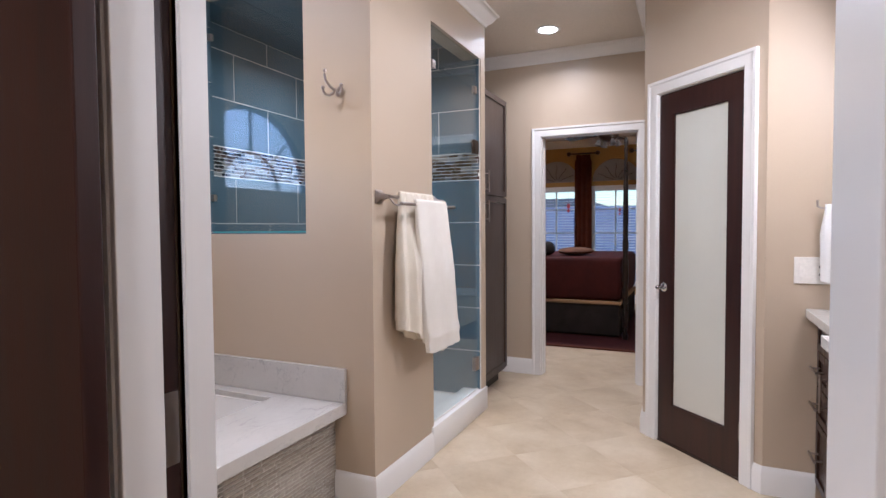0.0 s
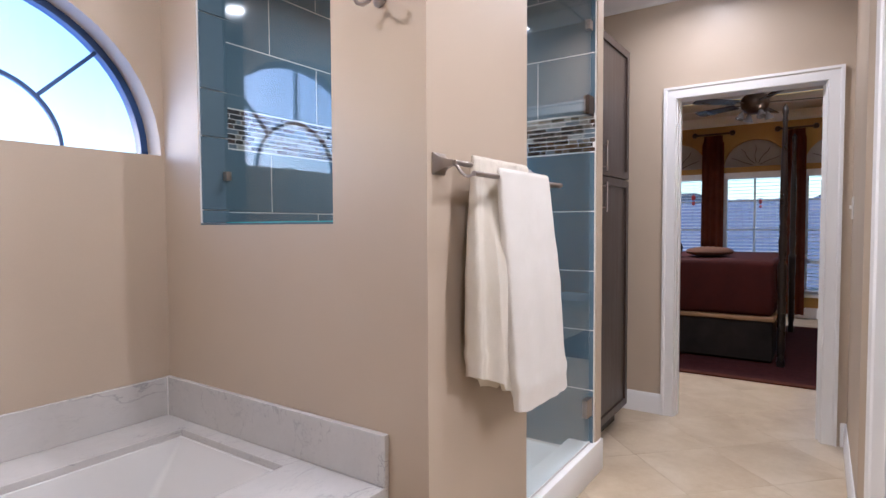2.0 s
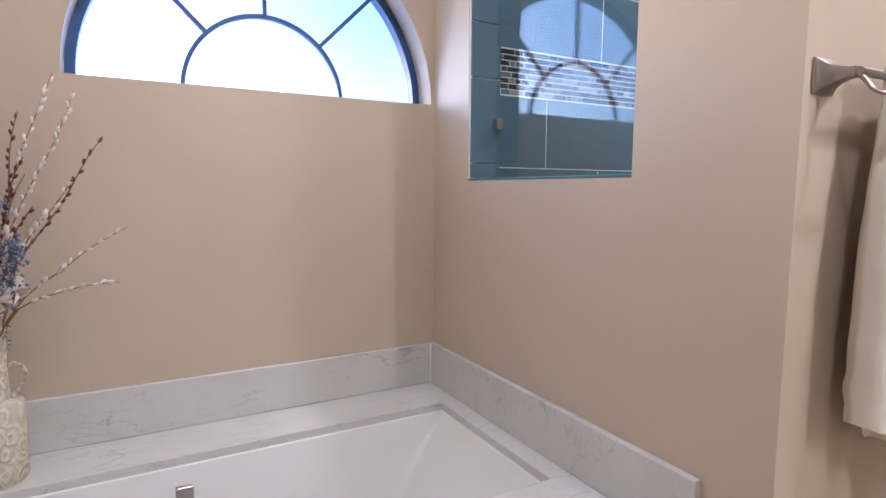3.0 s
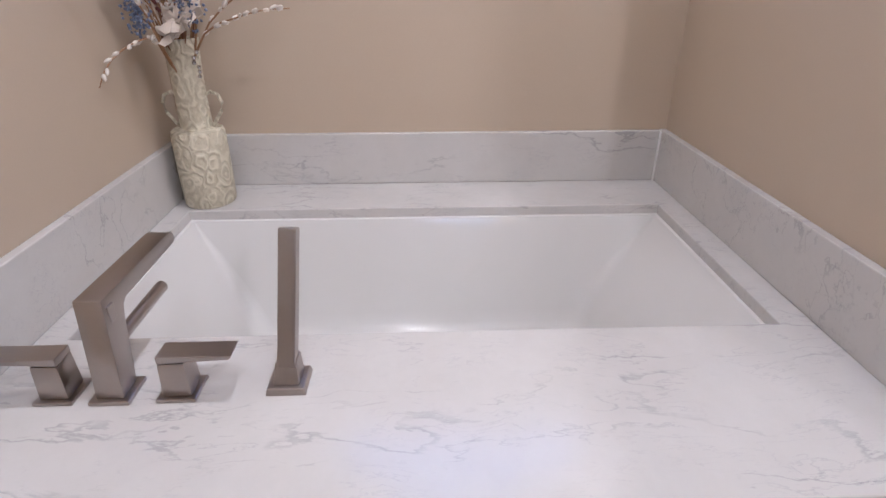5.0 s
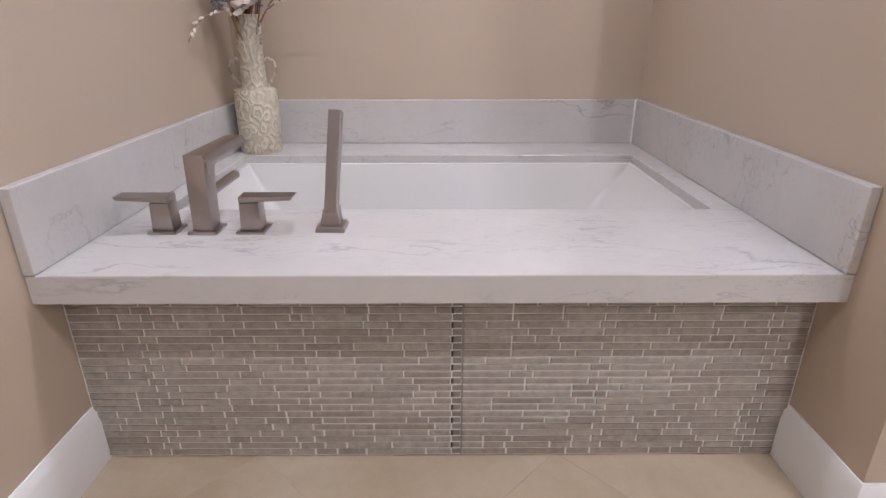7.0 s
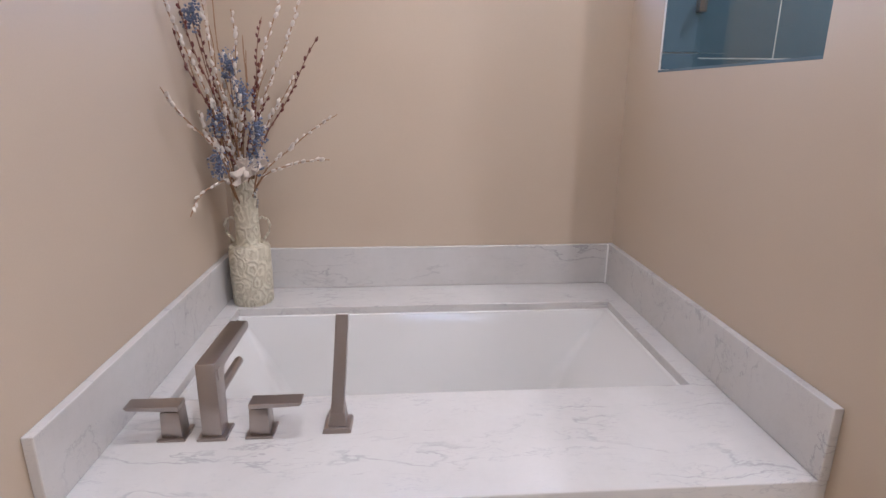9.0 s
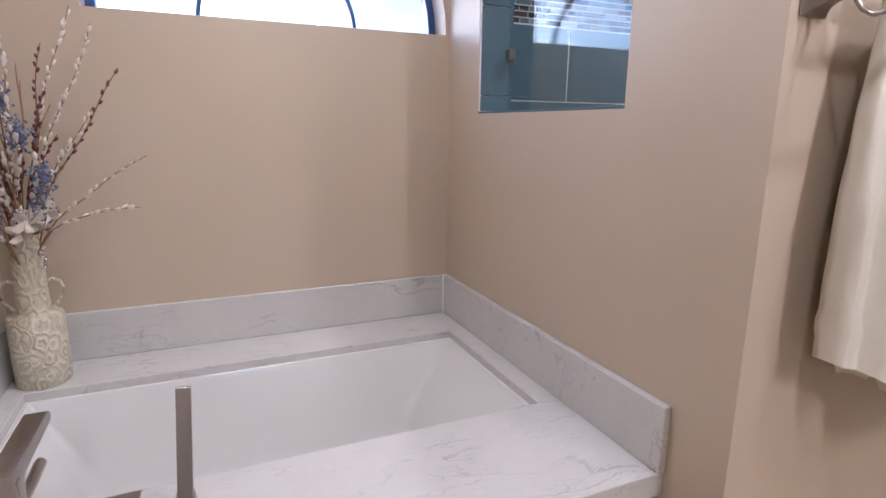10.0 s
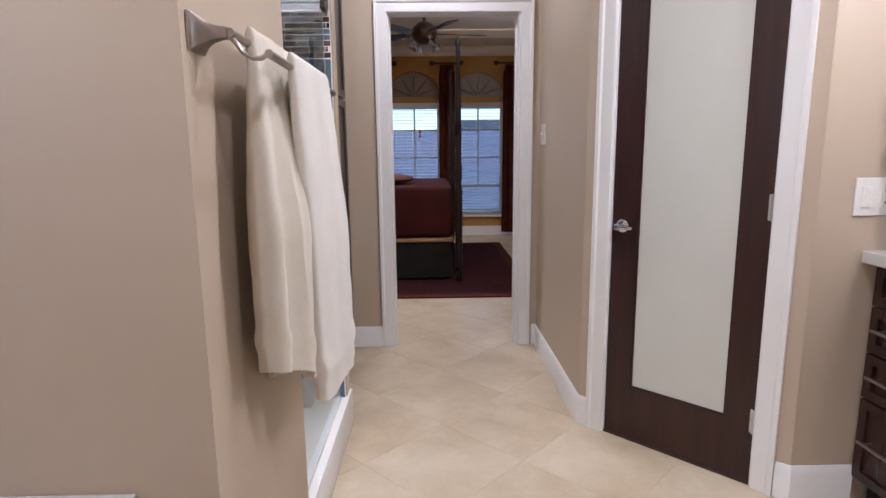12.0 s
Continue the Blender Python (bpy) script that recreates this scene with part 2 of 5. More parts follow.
def tile_each(name, stops, rough, fine=(0.8, 1.0), relief=0.1):
    m = mat(name, stops[0], rough)
    rnd = node(m, "ShaderNodeObjectInfo").outputs["Random"]
    isl = node(m, "ShaderNodeNewGeometry").outputs["Random Per Island"]
    s = node(m, "ShaderNodeMath")
    s.operation = "ADD"
    link(m, rnd, s.inputs[0])
    link(m, isl, s.inputs[1])
    fr = node(m, "ShaderNodeMath")
    fr.operation = "FRACT"
    link(m, s.outputs[0], fr.inputs[0])
    r = node(m, "ShaderNodeValToRGB")
    r.color_ramp.interpolation = "CONSTANT"
    while len(r.color_ramp.elements) < len(stops):
        r.color_ramp.elements.new(0.5)
    for i, (e, c) in enumerate(zip(r.color_ramp.elements, stops)):
        e.position, e.color = i / len(stops), (*c, 1)
    link(m, fr.outputs[0], r.inputs["Fac"])
    v = coords(m, (1, 1, 1))
    f = ramp(m, noisy(m, v, 60, 5, 0.7), [(0.3, (fine[0],) * 3), (0.7, (fine[1],) * 3)])
    link(m, mix(m, r.outputs["Color"], f, 1.0, "MULTIPLY"), bsdf(m).inputs["Base Color"])
    bump(m, noisy(m, v, 90, 3), relief, 0.001)
    return m


STICK = tile_each("taupe_stick_tile", [(0.40, 0.36, 0.30), (0.445, 0.405, 0.34), (0.355, 0.315, 0.26), (0.45, 0.41, 0.35), (0.41, 0.37, 0.31), (0.375, 0.335, 0.28)], 0.30, (0.60, 1.0))
STICKDARK = tile_each("dull_stick_tile", [(0.26, 0.24, 0.205), (0.30, 0.275, 0.235), (0.23, 0.21, 0.18)], 0.35, (0.6, 1.0))
MOSAIC = tile_each("mosaic_glass", [(0.03, 0.022, 0.02), (0.24, 0.21, 0.18), (0.08, 0.045, 0.03), (0.34, 0.33, 0.31), (0.02, 0.02, 0.025), (0.12, 0.09, 0.07), (0.03, 0.025, 0.02), (0.14, 0.17, 0.2)], 0.06, relief=0.01)


def ceramic():
    m = mat("carved_ceramic", (0.42, 0.41, 0.29), 0.45)
    v = coords(m, (1, 1, 1), False)
    vo = node(m, "ShaderNodeTexVoronoi", Scale=24.0)
    wn = node(m, "ShaderNodeTexNoise", Scale=22.0, Detail=3.0)
    link(m, v, wn.inputs["Vector"])
    warp = mix(m, v, wn.outputs["Color"], 0.035)
    sq = node(m, "ShaderNodeMapping")
    sq.inputs["Scale"].default_value = (1, 1, 0.72)
    link(m, warp, sq.inputs["Vector"])
    link(m, sq.outputs["Vector"], vo.inputs["Vector"])
    wv = node(m, "ShaderNodeMath")
    wv.operation = "MULTIPLY"
    link(m, vo.outputs["Distance"], wv.inputs[0])
    wv.inputs[1].default_value = 22
    sn = node(m, "ShaderNodeMath")
    sn.operation = "SINE"
    link(m, wv.outputs[0], sn.inputs[0])
    nz = noisy(m, v, 60, 5, 0.6)
    c = mix(m, ramp(m, sn.outputs[0], [(0.0, (0.57, 0.52, 0.39)), (0.75, (0.69, 0.64, 0.50))]), ramp(m, nz, [(0.3, (0.75, 0.74, 0.7)), (0.7, (1, 1, 1))]), 0.7, "MULTIPLY")
    link(m, c, bsdf(m).inputs["Base Color"])
    bump(m, sn.outputs[0], 0.55, 0.0035)
    return m


CERAMIC = ceramic()
TWIG = varied("twig_bark", (0.16, 0.08, 0.05), (0.24, 0.13, 0.08), 0.8, 30, 300, 0.3)
TWIGTAN = varied("tan_twig", (0.24, 0.13, 0.065), (0.34, 0.20, 0.10), 0.8, 30, 300, 0.3)
BUDWHITE = varied("white_bud", (0.58, 0.52, 0.45), (0.70, 0.64, 0.57), 0.8, 30, 300, 0.3)
BUDRED = varied("dark_red_bud", (0.10, 0.025, 0.025), (0.15, 0.04, 0.035), 0.7, 30, 300, 0.3)
BLUEFLOWER = varied("dusty_blue_flower", (0.10, 0.12, 0.19), (0.20, 0.23, 0.33), 0.8, 40, 300, 0.4)
PETAL = varied("cream_petal", (0.52, 0.45, 0.38), (0.62, 0.55, 0.47), 0.7, 40, 300, 0.3)


# ---- mesh tools ----
def obj(name, bm, material, smooth=False, m=None):
    me = bpy.data.meshes.new(name)
    bm.normal_update()
    bm.to_mesh(me)
    bm.free()
    if material:
        me.materials.append(material)
    if smooth:
        me.shade_smooth()
        me.set_sharp_from_angle(angle=radians(38))
    ob = new(name, me)
    if m is not None:
        ob.matrix_world = m
    return ob


def part(name, bm, material, parent, label="", smooth=False, kind=""):
    ob = obj(name, bm, material, smooth)
    ob.parent = parent
    return tagged(ob, label, kind=kind)


def structure(name, bm, material, label="", smooth=False):
    return tagged(obj(name, bm, material, smooth), label, kind="structure")


def thing(name, place, label, category, group="", rz=0.0):
    ob = new(name)
    ob.matrix_world = pose(*place, 0, 0, rz)
    ob.empty_display_size = 0.1
    return tagged(ob, label, category, group)


def box(bm, x0, x1, y0, y1, z0, z1, bevel=0.0, m=None):
    vs = bmesh.ops.create_cube(bm, size=1)["verts"]
    t = Matrix.Translation(((x0 + x1) / 2, (y0 + y1) / 2, (z0 + z1) / 2)) @ Matrix.Diagonal((abs(x1 - x0), abs(y1 - y0), abs(z1 - z0), 1))
    bmesh.ops.transform(bm, matrix=t if m is None else m @ t, verts=vs)
    if bevel:
        es = list({e for v in vs for e in v.link_edges})
        bmesh.ops.bevel(bm, geom=es, offset=bevel, segments=2, affect="EDGES", profile=0.5)
    return bm


def boxes(*rows, bevel=0.0, m=None):
    bm = bmesh.new()
    for r in rows:
        box(bm, *r, bevel=bevel, m=m)
    return bm


def prism(bm, outline, axis, a, b):
    """An outline of 2D points pushed along an axis from a to b."""
    def at(p, d):
        return {"x": (d, p[0], p[1]), "y": (p[0], d, p[1]), "z": (p[0], p[1], d)}[axis]
    v0 = [bm.verts.new(at(p, a)) for p in outline]
    v1 = [bm.verts.new(at(p, b)) for p in outline]
    n = len(outline)
    bm.faces.new(v0)
    bm.faces.new(v1[::-1])
    for i in range(n):
        bm.faces.new((v0[i], v0[(i + 1) % n], v1[(i + 1) % n], v1[i]))
    bmesh.ops.recalc_face_normals(bm, faces=bm.faces)
    return bm


def lathe(bm, profile, seg=24, m=None, squash=1.0):
    rings = []
    for r, z in profile:
        rings.append([bm.verts.new((r * math.cos(2 * math.pi * i / seg), squash * r * math.sin(2 * math.pi * i / seg), z)) for i in range(seg)])
    fs = []
    for a, b in zip(rings, rings[1:]):
        for i in range(seg):
            fs.append(bm.faces.new((a[i], a[(i + 1) % seg], b[(i + 1) % seg], b[i])))
    fs.append(bm.faces.new(rings[0][::-1]))
    fs.append(bm.faces.new(rings[-1]))
    if m is not None:
        bmesh.ops.transform(bm, matrix=m, verts=[v for r in rings for v in r])
    return bm


def tube(bm, pts, radius, seg=8, taper=1.0):
    pts = [Vector(p) for p in pts]
    rings = []
    for i, p in enumerate(pts):
        d = (pts[min(i + 1, len(pts) - 1)] - pts[max(i - 1, 0)]).normalized()
        q = d.to_track_quat("Z", "Y")
        r = radius * (1 + (taper - 1) * i / max(1, len(pts) - 1))
        rings.append([bm.verts.new(p + q @ Vector((r * math.cos(2 * math.pi * k / seg), r * math.sin(2 * math.pi * k / seg), 0))) for k in range(seg)])
    for a, b in zip(rings, rings[1:]):
        for i in range(seg):
            bm.faces.new((a[i], a[(i + 1) % seg], b[(i + 1) % seg], b[i]))
    bm.faces.new(rings[0][::-1])
    bm.faces.new(rings[-1])
    return bm


def blob(bm, place, r, stretch=(1, 1, 1), sub=1, m=None):
    vs = bmesh.ops.create_icosphere(bm, subdivisions=sub, radius=r)["verts"]
    t = Matrix.Translation(place) @ (m if m is not None else Matrix()) @ Matrix.Diagonal((*stretch, 1))
    bmesh.ops.transform(bm, matrix=t, verts=vs)
    return bm


def ring_wall(bm, ox0, ox1, oz0, oz1, ix0, ix1, iz0, iz1, y0, y1):
    """One connected slab in the xz plane with a rectangular hole."""
    vs = {}
    for y in (y0, y1):
        for k, (a, b, c, d) in (("o", (ox0, ox1, oz0, oz1)), ("i", (ix0, ix1, iz0, iz1))):
            vs[k, y] = [bm.verts.new((px, y, pz)) for px, pz in ((a, c), (b, c), (b, d), (a, d))]
    for i in range(4):
        j = (i + 1) % 4
        for y in (y0, y1):
            bm.faces.new((vs["o", y][i], vs["o", y][j], vs["i", y][j], vs["i", y][i]))
        for k in "oi":
            bm.faces.new((vs[k, y0][i], vs[k, y0][j], vs[k, y1][j], vs[k, y1][i]))
    bmesh.ops.recalc_face_normals(bm, faces=bm.faces)
    return bm


def frame_boards(w, h, depth, side, top, bottom, y=0.0):
    """Four boards round an opening, in the xz plane, from x 0 to w, z 0 to h."""
    return boxes((0, side, y, y + depth, 0, h), (w - side, w, y, y + depth, 0, h), (side, w - side, y, y + depth, 0, bottom), (side, w - side, y, y + depth, h - top, h), bevel=0.0015)


# ---- structure ----
WX, NEAR, FARW, HALLR = -1.348, -1.470, 2.52, 1.05
WT = 0.125
H = CEIL + 0.06


def wall(name, rows, material=WALL, label="beige painted plaster wall"):
    return structure(name, boxes(*rows), material, label)


# window wall with an arched opening
AY, AZ, AR = -0.597, 1.543, 0.583


def arch_wall(name, x0, x1, ya, yb, z0, z1):
    bm = bmesh.new()
    n = 24
    arc = [(AY + AR * math.cos(math.pi * i / n), AZ + AR * math.sin(math.pi * i / n)) for i in range(n + 1)]
    def quad(a, b, c, d):
        prism(bm, [a, b, c, d], "x", x0, x1)
    quad((ya, z0), (yb, z0), (yb, AZ), (ya, AZ))
    if AY + AR < yb:
        quad((AY + AR, AZ), (yb, AZ), (yb, z1), (AY + AR, z1))
    if AY - AR > ya:
        quad((ya, AZ), (AY - AR, AZ), (AY - AR, z1), (ya, z1))
    for p, q in zip(arc, arc[1:]):
        quad(q, p, (p[0], z1), (q[0], z1))
    return structure(name, bm, WALL, "beige painted wall with an arched window opening")


arch_wall("wall_window", WX - 0.16, WX, NEAR - 0.16, 1.50, -0.03, H)
structure("wall_wing", ring_wall(bmesh.new(), WX, 0, -0.03, H, -1.100, -0.370, 1.255, 2.52, 0, WT), WALL, "beige painted wall with a pass-through into the shower")
wall("wall_towel", [(-WT, 0, WT, 0.635, -0.03, H), (-WT, 0, 0.635, 1.42, 2.42, H)], label="beige painted wall beside the shower door")
wall("wall_shower_end", [(WX, 0, 1.42, 1.50, -0.03, H)], label="narrow beige painted wall end")
wall("wall_niche", [(-0.95, -0.85, 1.50, FARW, -0.03, H)])
wall("wall_far", [(-0.95, 0.137, FARW, FARW + WT, -0.03, H), (0.930, HALLR + 0.12, FARW, FARW + WT, -0.03, H), (0.137, 0.930, FARW, FARW + WT, 2.06, H)])
wall("wall_hall", [(HALLR, HALLR + 0.12, 1.449, FARW, -0.03, H)])
wall("wall_vanity_end", [(1.638, 2.28, 0.84, 0.96, -0.03, H)])
wall("wall_vanity", [(2.16, 2.28, -3.3, 0.84, -0.03, H)])
wall("wall_near", [(WX, -0.35, NEAR - 0.15, NEAR, -0.03, H), (-0.35, 0.568, NEAR - 0.15, NEAR - 0.088, -0.03, H), (-0.35, 0.568, NEAR - 0.043, NEAR, -0.03, H), (1.465, 2.16, NEAR - 0.15, NEAR, -0.03, H), (0.568, 1.465, NEAR - 0.15, NEAR, 2.08, H)], label="beige painted wall with a doorway")
wall("wall_closet", [(-0.6, 2.28, -3.42, -3.3, -0.03, H), (-0.72, -0.6, -3.42, NEAR - 0.15, -0.03, H)])

# angled wall with the frosted door: local x runs along the wall
AX0, AY0 = 1.05, 1.448
AX1 = 1.637
ALEN = math.hypot(AX1 - AX0, AY0 - 0.84)
ANG = math.degrees(math.atan2(0.84 - AY0, AX1 - AX0))
AM = pose(AX0, AY0, 0, 0, 0, ANG)
D0 = 0.1295
D1 = D0 + 0.587
structure("wall_angled", boxes((0, D0 - 0.012, 0, 0.11, -0.03, H), (D1 + 0.012, ALEN, 0, 0.11, -0.03, H), (D0 - 0.012, D1 + 0.012, 0, 0.11, 2.055, H), m=AM), WALL, "beige painted wall set at an angle")

structure("ceiling", boxes((-1.6, 2.4, -3.5, FARW + WT, CEIL, CEIL + 0.12)), CEILPAINT, "warm white painted ceiling")


# ---- ground slab, tiles come last ----
structure("floor", boxes((-2.6, 3.6, -3.5, 7.60, -0.12, -0.0018)), FLOORGROUT, "cream travertine floor laid on the diagonal")
structure("ground", boxes((-60, 60, 7.9, 140, -0.35, -0.25), (-60, -3.0, -60, 7.9, -0.35, -0.25)), GRASS, "dull green lawn outside")


# ---- crown moulding and baseboards ----
def run(name, path, profile, material=TRIM, label="", cap=True):
    """Sweep a profile of (out, up) along a level path of (x, y); out is to the right of the way."""
    bm = bmesh.new()
    n = len(path)
    rings = []
    for i, p in enumerate(path):
        p = Vector(p)
        d0 = (p - Vector(path[i - 1])).normalized() if i else None
        d1 = (Vector(path[i + 1]) - p).normalized() if i < n - 1 else None
        d0, d1 = d0 or d1, d1 or d0
        n0, n1 = Vector((d0.y, -d0.x)), Vector((d1.y, -d1.x))
        mid = (n0 + n1).normalized()
        k = 1 / max(0.3, mid.dot(n0))
        rings.append([bm.verts.new((p.x + mid.x * k * o, p.y + mid.y * k * o, z)) for o, z in profile])
    c = len(profile)
    for a, b in zip(rings, rings[1:]):
        for i in range(c):
            bm.faces.new((a[i], a[(i + 1) % c], b[(i + 1) % c], b[i]))
    bm.faces.new(rings[0])
    bm.faces.new(rings[-1][::-1])
    bmesh.ops.recalc_face_normals(bm, faces=bm.faces)
    return tagged(obj(name, bm, material, True), label, kind="structure")


BASE = [(0.001, 0.0), (0.015, 0.0), (0.015, 0.098), (0.012, 0.108), (0.012, 0.118), (0.006, 0.128), (0.005, 0.133), (0.001, 0.133)]
CROWN = [(0.001, CEIL - 0.001), (0.001, CEIL - 0.092), (0.010, CEIL - 0.092), (0.013, CEIL - 0.080), (0.022, CEIL - 0.072), (0.040, CEIL - 0.060), (0.056, CEIL - 0.038), (0.066, CEIL - 0.020), (0.078, CEIL - 0.014), (0.082, CEIL - 0.001)]
GAPX = Vector((math.cos(radians(ANG)), math.sin(radians(ANG))))


def on_angled(s):
    return (AX0 + GAPX.x * s, AY0 + GAPX.y * s)


WB = "white painted baseboard with a moulded top"
run("baseboard_wing", [(-0.215, 0), (0, 0), (0, 0.607)], BASE, TRIM, WB)
run("baseboard_far_a", [(-0.85, FARW), (0.062, FARW)], BASE, TRIM, WB)
run("baseboard_hall", [(1.02, FARW), (HALLR, FARW), (HALLR, AY0), on_angled(0.055)], BASE, TRIM, WB)
run("baseboard_vanity", [on_angled(D1 + 0.083), (AX1, 0.84), (1.85, 0.84)], BASE, TRIM, WB)
run("baseboard_near", [(0.475, NEAR), (-0.215, NEAR)], BASE, TRIM, WB)
WC = "white painted crown moulding"
run("trim_crown_bath", [(WX, NEAR), (WX, 0), (0, 0), (0, 1.50), (-0.85, 1.50), (-0.85, FARW), (HALLR, FARW), (HALLR, AY0), (AX1, 0.84), (2.16, 0.84), (2.16, NEAR), (WX, NEAR)], CROWN, TRIM, WC)


# ---- door casings ----
def casing(name, w, h, m, width=0.075, label="white painted door casing"):
    """Three moulded boards round an opening from x 0 to w; they stand out to -y."""
    bm = bmesh.new()
    prof = [(0.0, 0.001), (0.0, -0.011), (0.005, -0.015), (width - 0.022, -0.015), (width - 0.015, -0.021), (width, -0.021), (width, 0.001)]
    path = [(0, 0), (0, h), (w, h), (w, 0)]
    out = [(-1, 0), (-1, 1), (1, 1), (1, 0)]
    rings = [[bm.verts.new((p[0] + o[0] * a, b, p[1] + o[1] * a)) for a, b in prof] for p, o in zip(path, out)]
    c = len(prof)
    for a, b in zip(rings, rings[1:]):
        for i in range(c):
            bm.faces.new((a[i], a[(i + 1) % c], b[(i + 1) % c], b[i]))
    bm.faces.new(rings[0])
    bm.faces.new(rings[-1][::-1])
    bmesh.ops.recalc_face_normals(bm, faces=bm.faces)
    bmesh.ops.transform(bm, matrix=m, verts=bm.verts)
    return tagged(obj(name, bm, TRIM), label, kind="structure")


def jambs(name, w, h, depth, m, y0=0.0, t=0.015):
    return structure(name, boxes((-0.012, t - 0.012, y0, y0 + depth, 0, h + 0.012), (w - t + 0.012, w + 0.012, y0, y0 + depth, 0, h + 0.012), (t - 0.012, w - t + 0.012, y0, y0 + depth, h - t + 0.012, h + 0.012), bevel=0.001, m=m), TRIM, "white painted door jamb")


casing("trim_casing_bedroom", 0.793, 2.042, pose(0.137, FARW, 0))
structure("trim_jamb_bedroom", boxes((0.1375, 0.146, FARW + 0.0005, FARW + WT, 0, 2.045), (0.918, 0.9295, FARW + 0.0005, FARW + WT, 0, 2.045), (0.146, 0.918, FARW + 0.0005, FARW + WT, 2.045, 2.059), (0.146, 0.154, FARW + 0.045, FARW + 0.085, 0, 2.033), (0.906, 0.918, FARW + 0.045, FARW + 0.085, 0, 2.033), bevel=0.001), TRIM, "white painted door jamb")
casing("trim_casing_angled", 0.599, 2.05, AM @ pose(D0 - 0.006, 0, 0))
structure("trim_jamb_angled", boxes((D0 - 0.012, D0 - 0.002, 0.001, 0.11, 0, 2.055), (D1 + 0.002, D1 + 0.012, 0.001, 0.11, 0, 2.055), (D0 - 0.002, D1 + 0.002, 0.001, 0.11, 2.044, 2.055), m=AM), TRIM, "white painted door jamb")
# pocket doorway behind the first steps: split jambs with the sliding door between them
structure("trim_jamb_pocket", boxes((0.556, 0.576, NEAR - 0.043, NEAR + 0.012, 0, 2.07), (0.556, 0.576, NEAR - 0.162, NEAR - 0.088, 0, 2.07), (1.457, 1.471, NEAR - 0.160, NEAR + 0.010, 0, 2.07), (0.576, 1.457, NEAR - 0.160, NEAR + 0.010, 2.056, 2.07), bevel=0.002), TRIM, "white painted pocket door jamb")
for mm in (pose(1.465, NEAR, 0, 0, 0, 180), pose(0.568, NEAR - 0.15, 0)):
    casing("trim_casing_pocket", 0.897, 2.06, mm)

# ---- shower shell ----
SC = 2.53
structure("shower_ceiling", boxes((WX + 0.001, -WT, WT, 1.419, SC + 0.012, SC + 0.05)), GROUT, "dark blue tiled shower ceiling")
structure("trim_pass_sill", boxes((-1.099, -0.371, 0.001, WT + 0.006, 1.2555, 1.262)), SHTILE, "blue tiled sill of the pass-through")
curb = thing("shower_curb", (-0.06, 1.01, 0), "white quartz shower curb with a slightly rounded top", "curb")
bm = boxes((-0.135, 0.012, 0.609, 1.503, 0.0, 0.160), bevel=0.004)
bmesh.ops.translate(bm, vec=(0.06, -1.01, 0), verts=bm.verts)
part("curb_body", bm, SHPAN, curb, smooth=True)
pan = thing("shower_pan", (-0.7, 0.77, 0), "white textured shower pan", "shower pan")
bm = boxes((WX + 0.003, -0.137, WT + 0.002, 1.417, 0.0, 0.10), bevel=0.003)
bmesh.ops.translate(bm, vec=(0.7, -0.77, 0), verts=bm.verts)
part("pan_body", bm, SHPAN, pan)
bm = lathe(bmesh.new(), [(0.001, 0.1005), (0.05, 0.1005), (0.05, 0.104), (0.001, 0.104)], 24)
part("drain", bm, NICKEL, pan, "brushed round drain")


def arched_frame():
    win = thing("window_1", (WX - 0.10, AY, AZ), "arched bathroom window with a dark, bloom-tinted navy frame and sunburst bars", "window")
    win["kind"] = "structure"
    def ring(r0, r1, d0, d1, a0=0, a1=180, n=40):
        bm = bmesh.new()
        out = [(r1 * math.cos(radians(a0 + (a1 - a0) * i / n)), r1 * math.sin(radians(a0 + (a1 - a0) * i / n))) for i in range(n + 1)]
        inn = [(r0 * math.cos(radians(a0 + (a1 - a0) * i / n)), r0 * math.sin(radians(a0 + (a1 - a0) * i / n))) for i in range(n + 1)]
        for i in range(n):
            prism(bm, [out[i], out[i + 1], inn[i + 1], inn[i]], "x", d0, d1)
        return bm
    fr = ring(0.555, 0.5825, -0.045, 0.0)
    box(fr, -0.045, 0.0, -0.555, 0.555, 0.0005, 0.012)
    part("window_frame", fr, BLOOMFRAME, win, "dark navy window frame with blue bloom put into its colour")
    part("curved_muntin", ring(0.258, 0.272, -0.030, -0.012, 0, 180, 32), BLOOMFRAME, win)
    for a in (45, 90, 135):
        c, s = math.cos(radians(a)), math.sin(radians(a))
        bm = boxes((-0.030, -0.012, 0.271, 0.556, -0.007, 0.007), m=pose(0, 0, 0, a, 0, 0))
        part("muntin", bm, BLOOMFRAME, win)
    g = bmesh.new()
    n = 40
    prism(g, [(0.563 * math.cos(math.pi * i / n), 0.004 + 0.563 * math.sin(math.pi * i / n)) for i in range(n + 1)], "x", -0.026, -0.022)
    pane = part("pane", g, SKYGLASS, win)
    pane.visible_shadow = False


arched_frame()

# ---- the bathtub deck ----
DZ, DX, TX0, TX1, TY0, TY1 = 0.464, -0.150, -1.127, -0.530, -1.398, -0.084
deck = thing("tub_deck", (-0.7, -0.73, DZ), "white quartz tub deck with grey veins and a raised backsplash", "tub deck")


def rel(bm, ob):
    bmesh.ops.transform(bm, matrix=ob.matrix_world.inverted(), verts=bm.verts)
    return bm


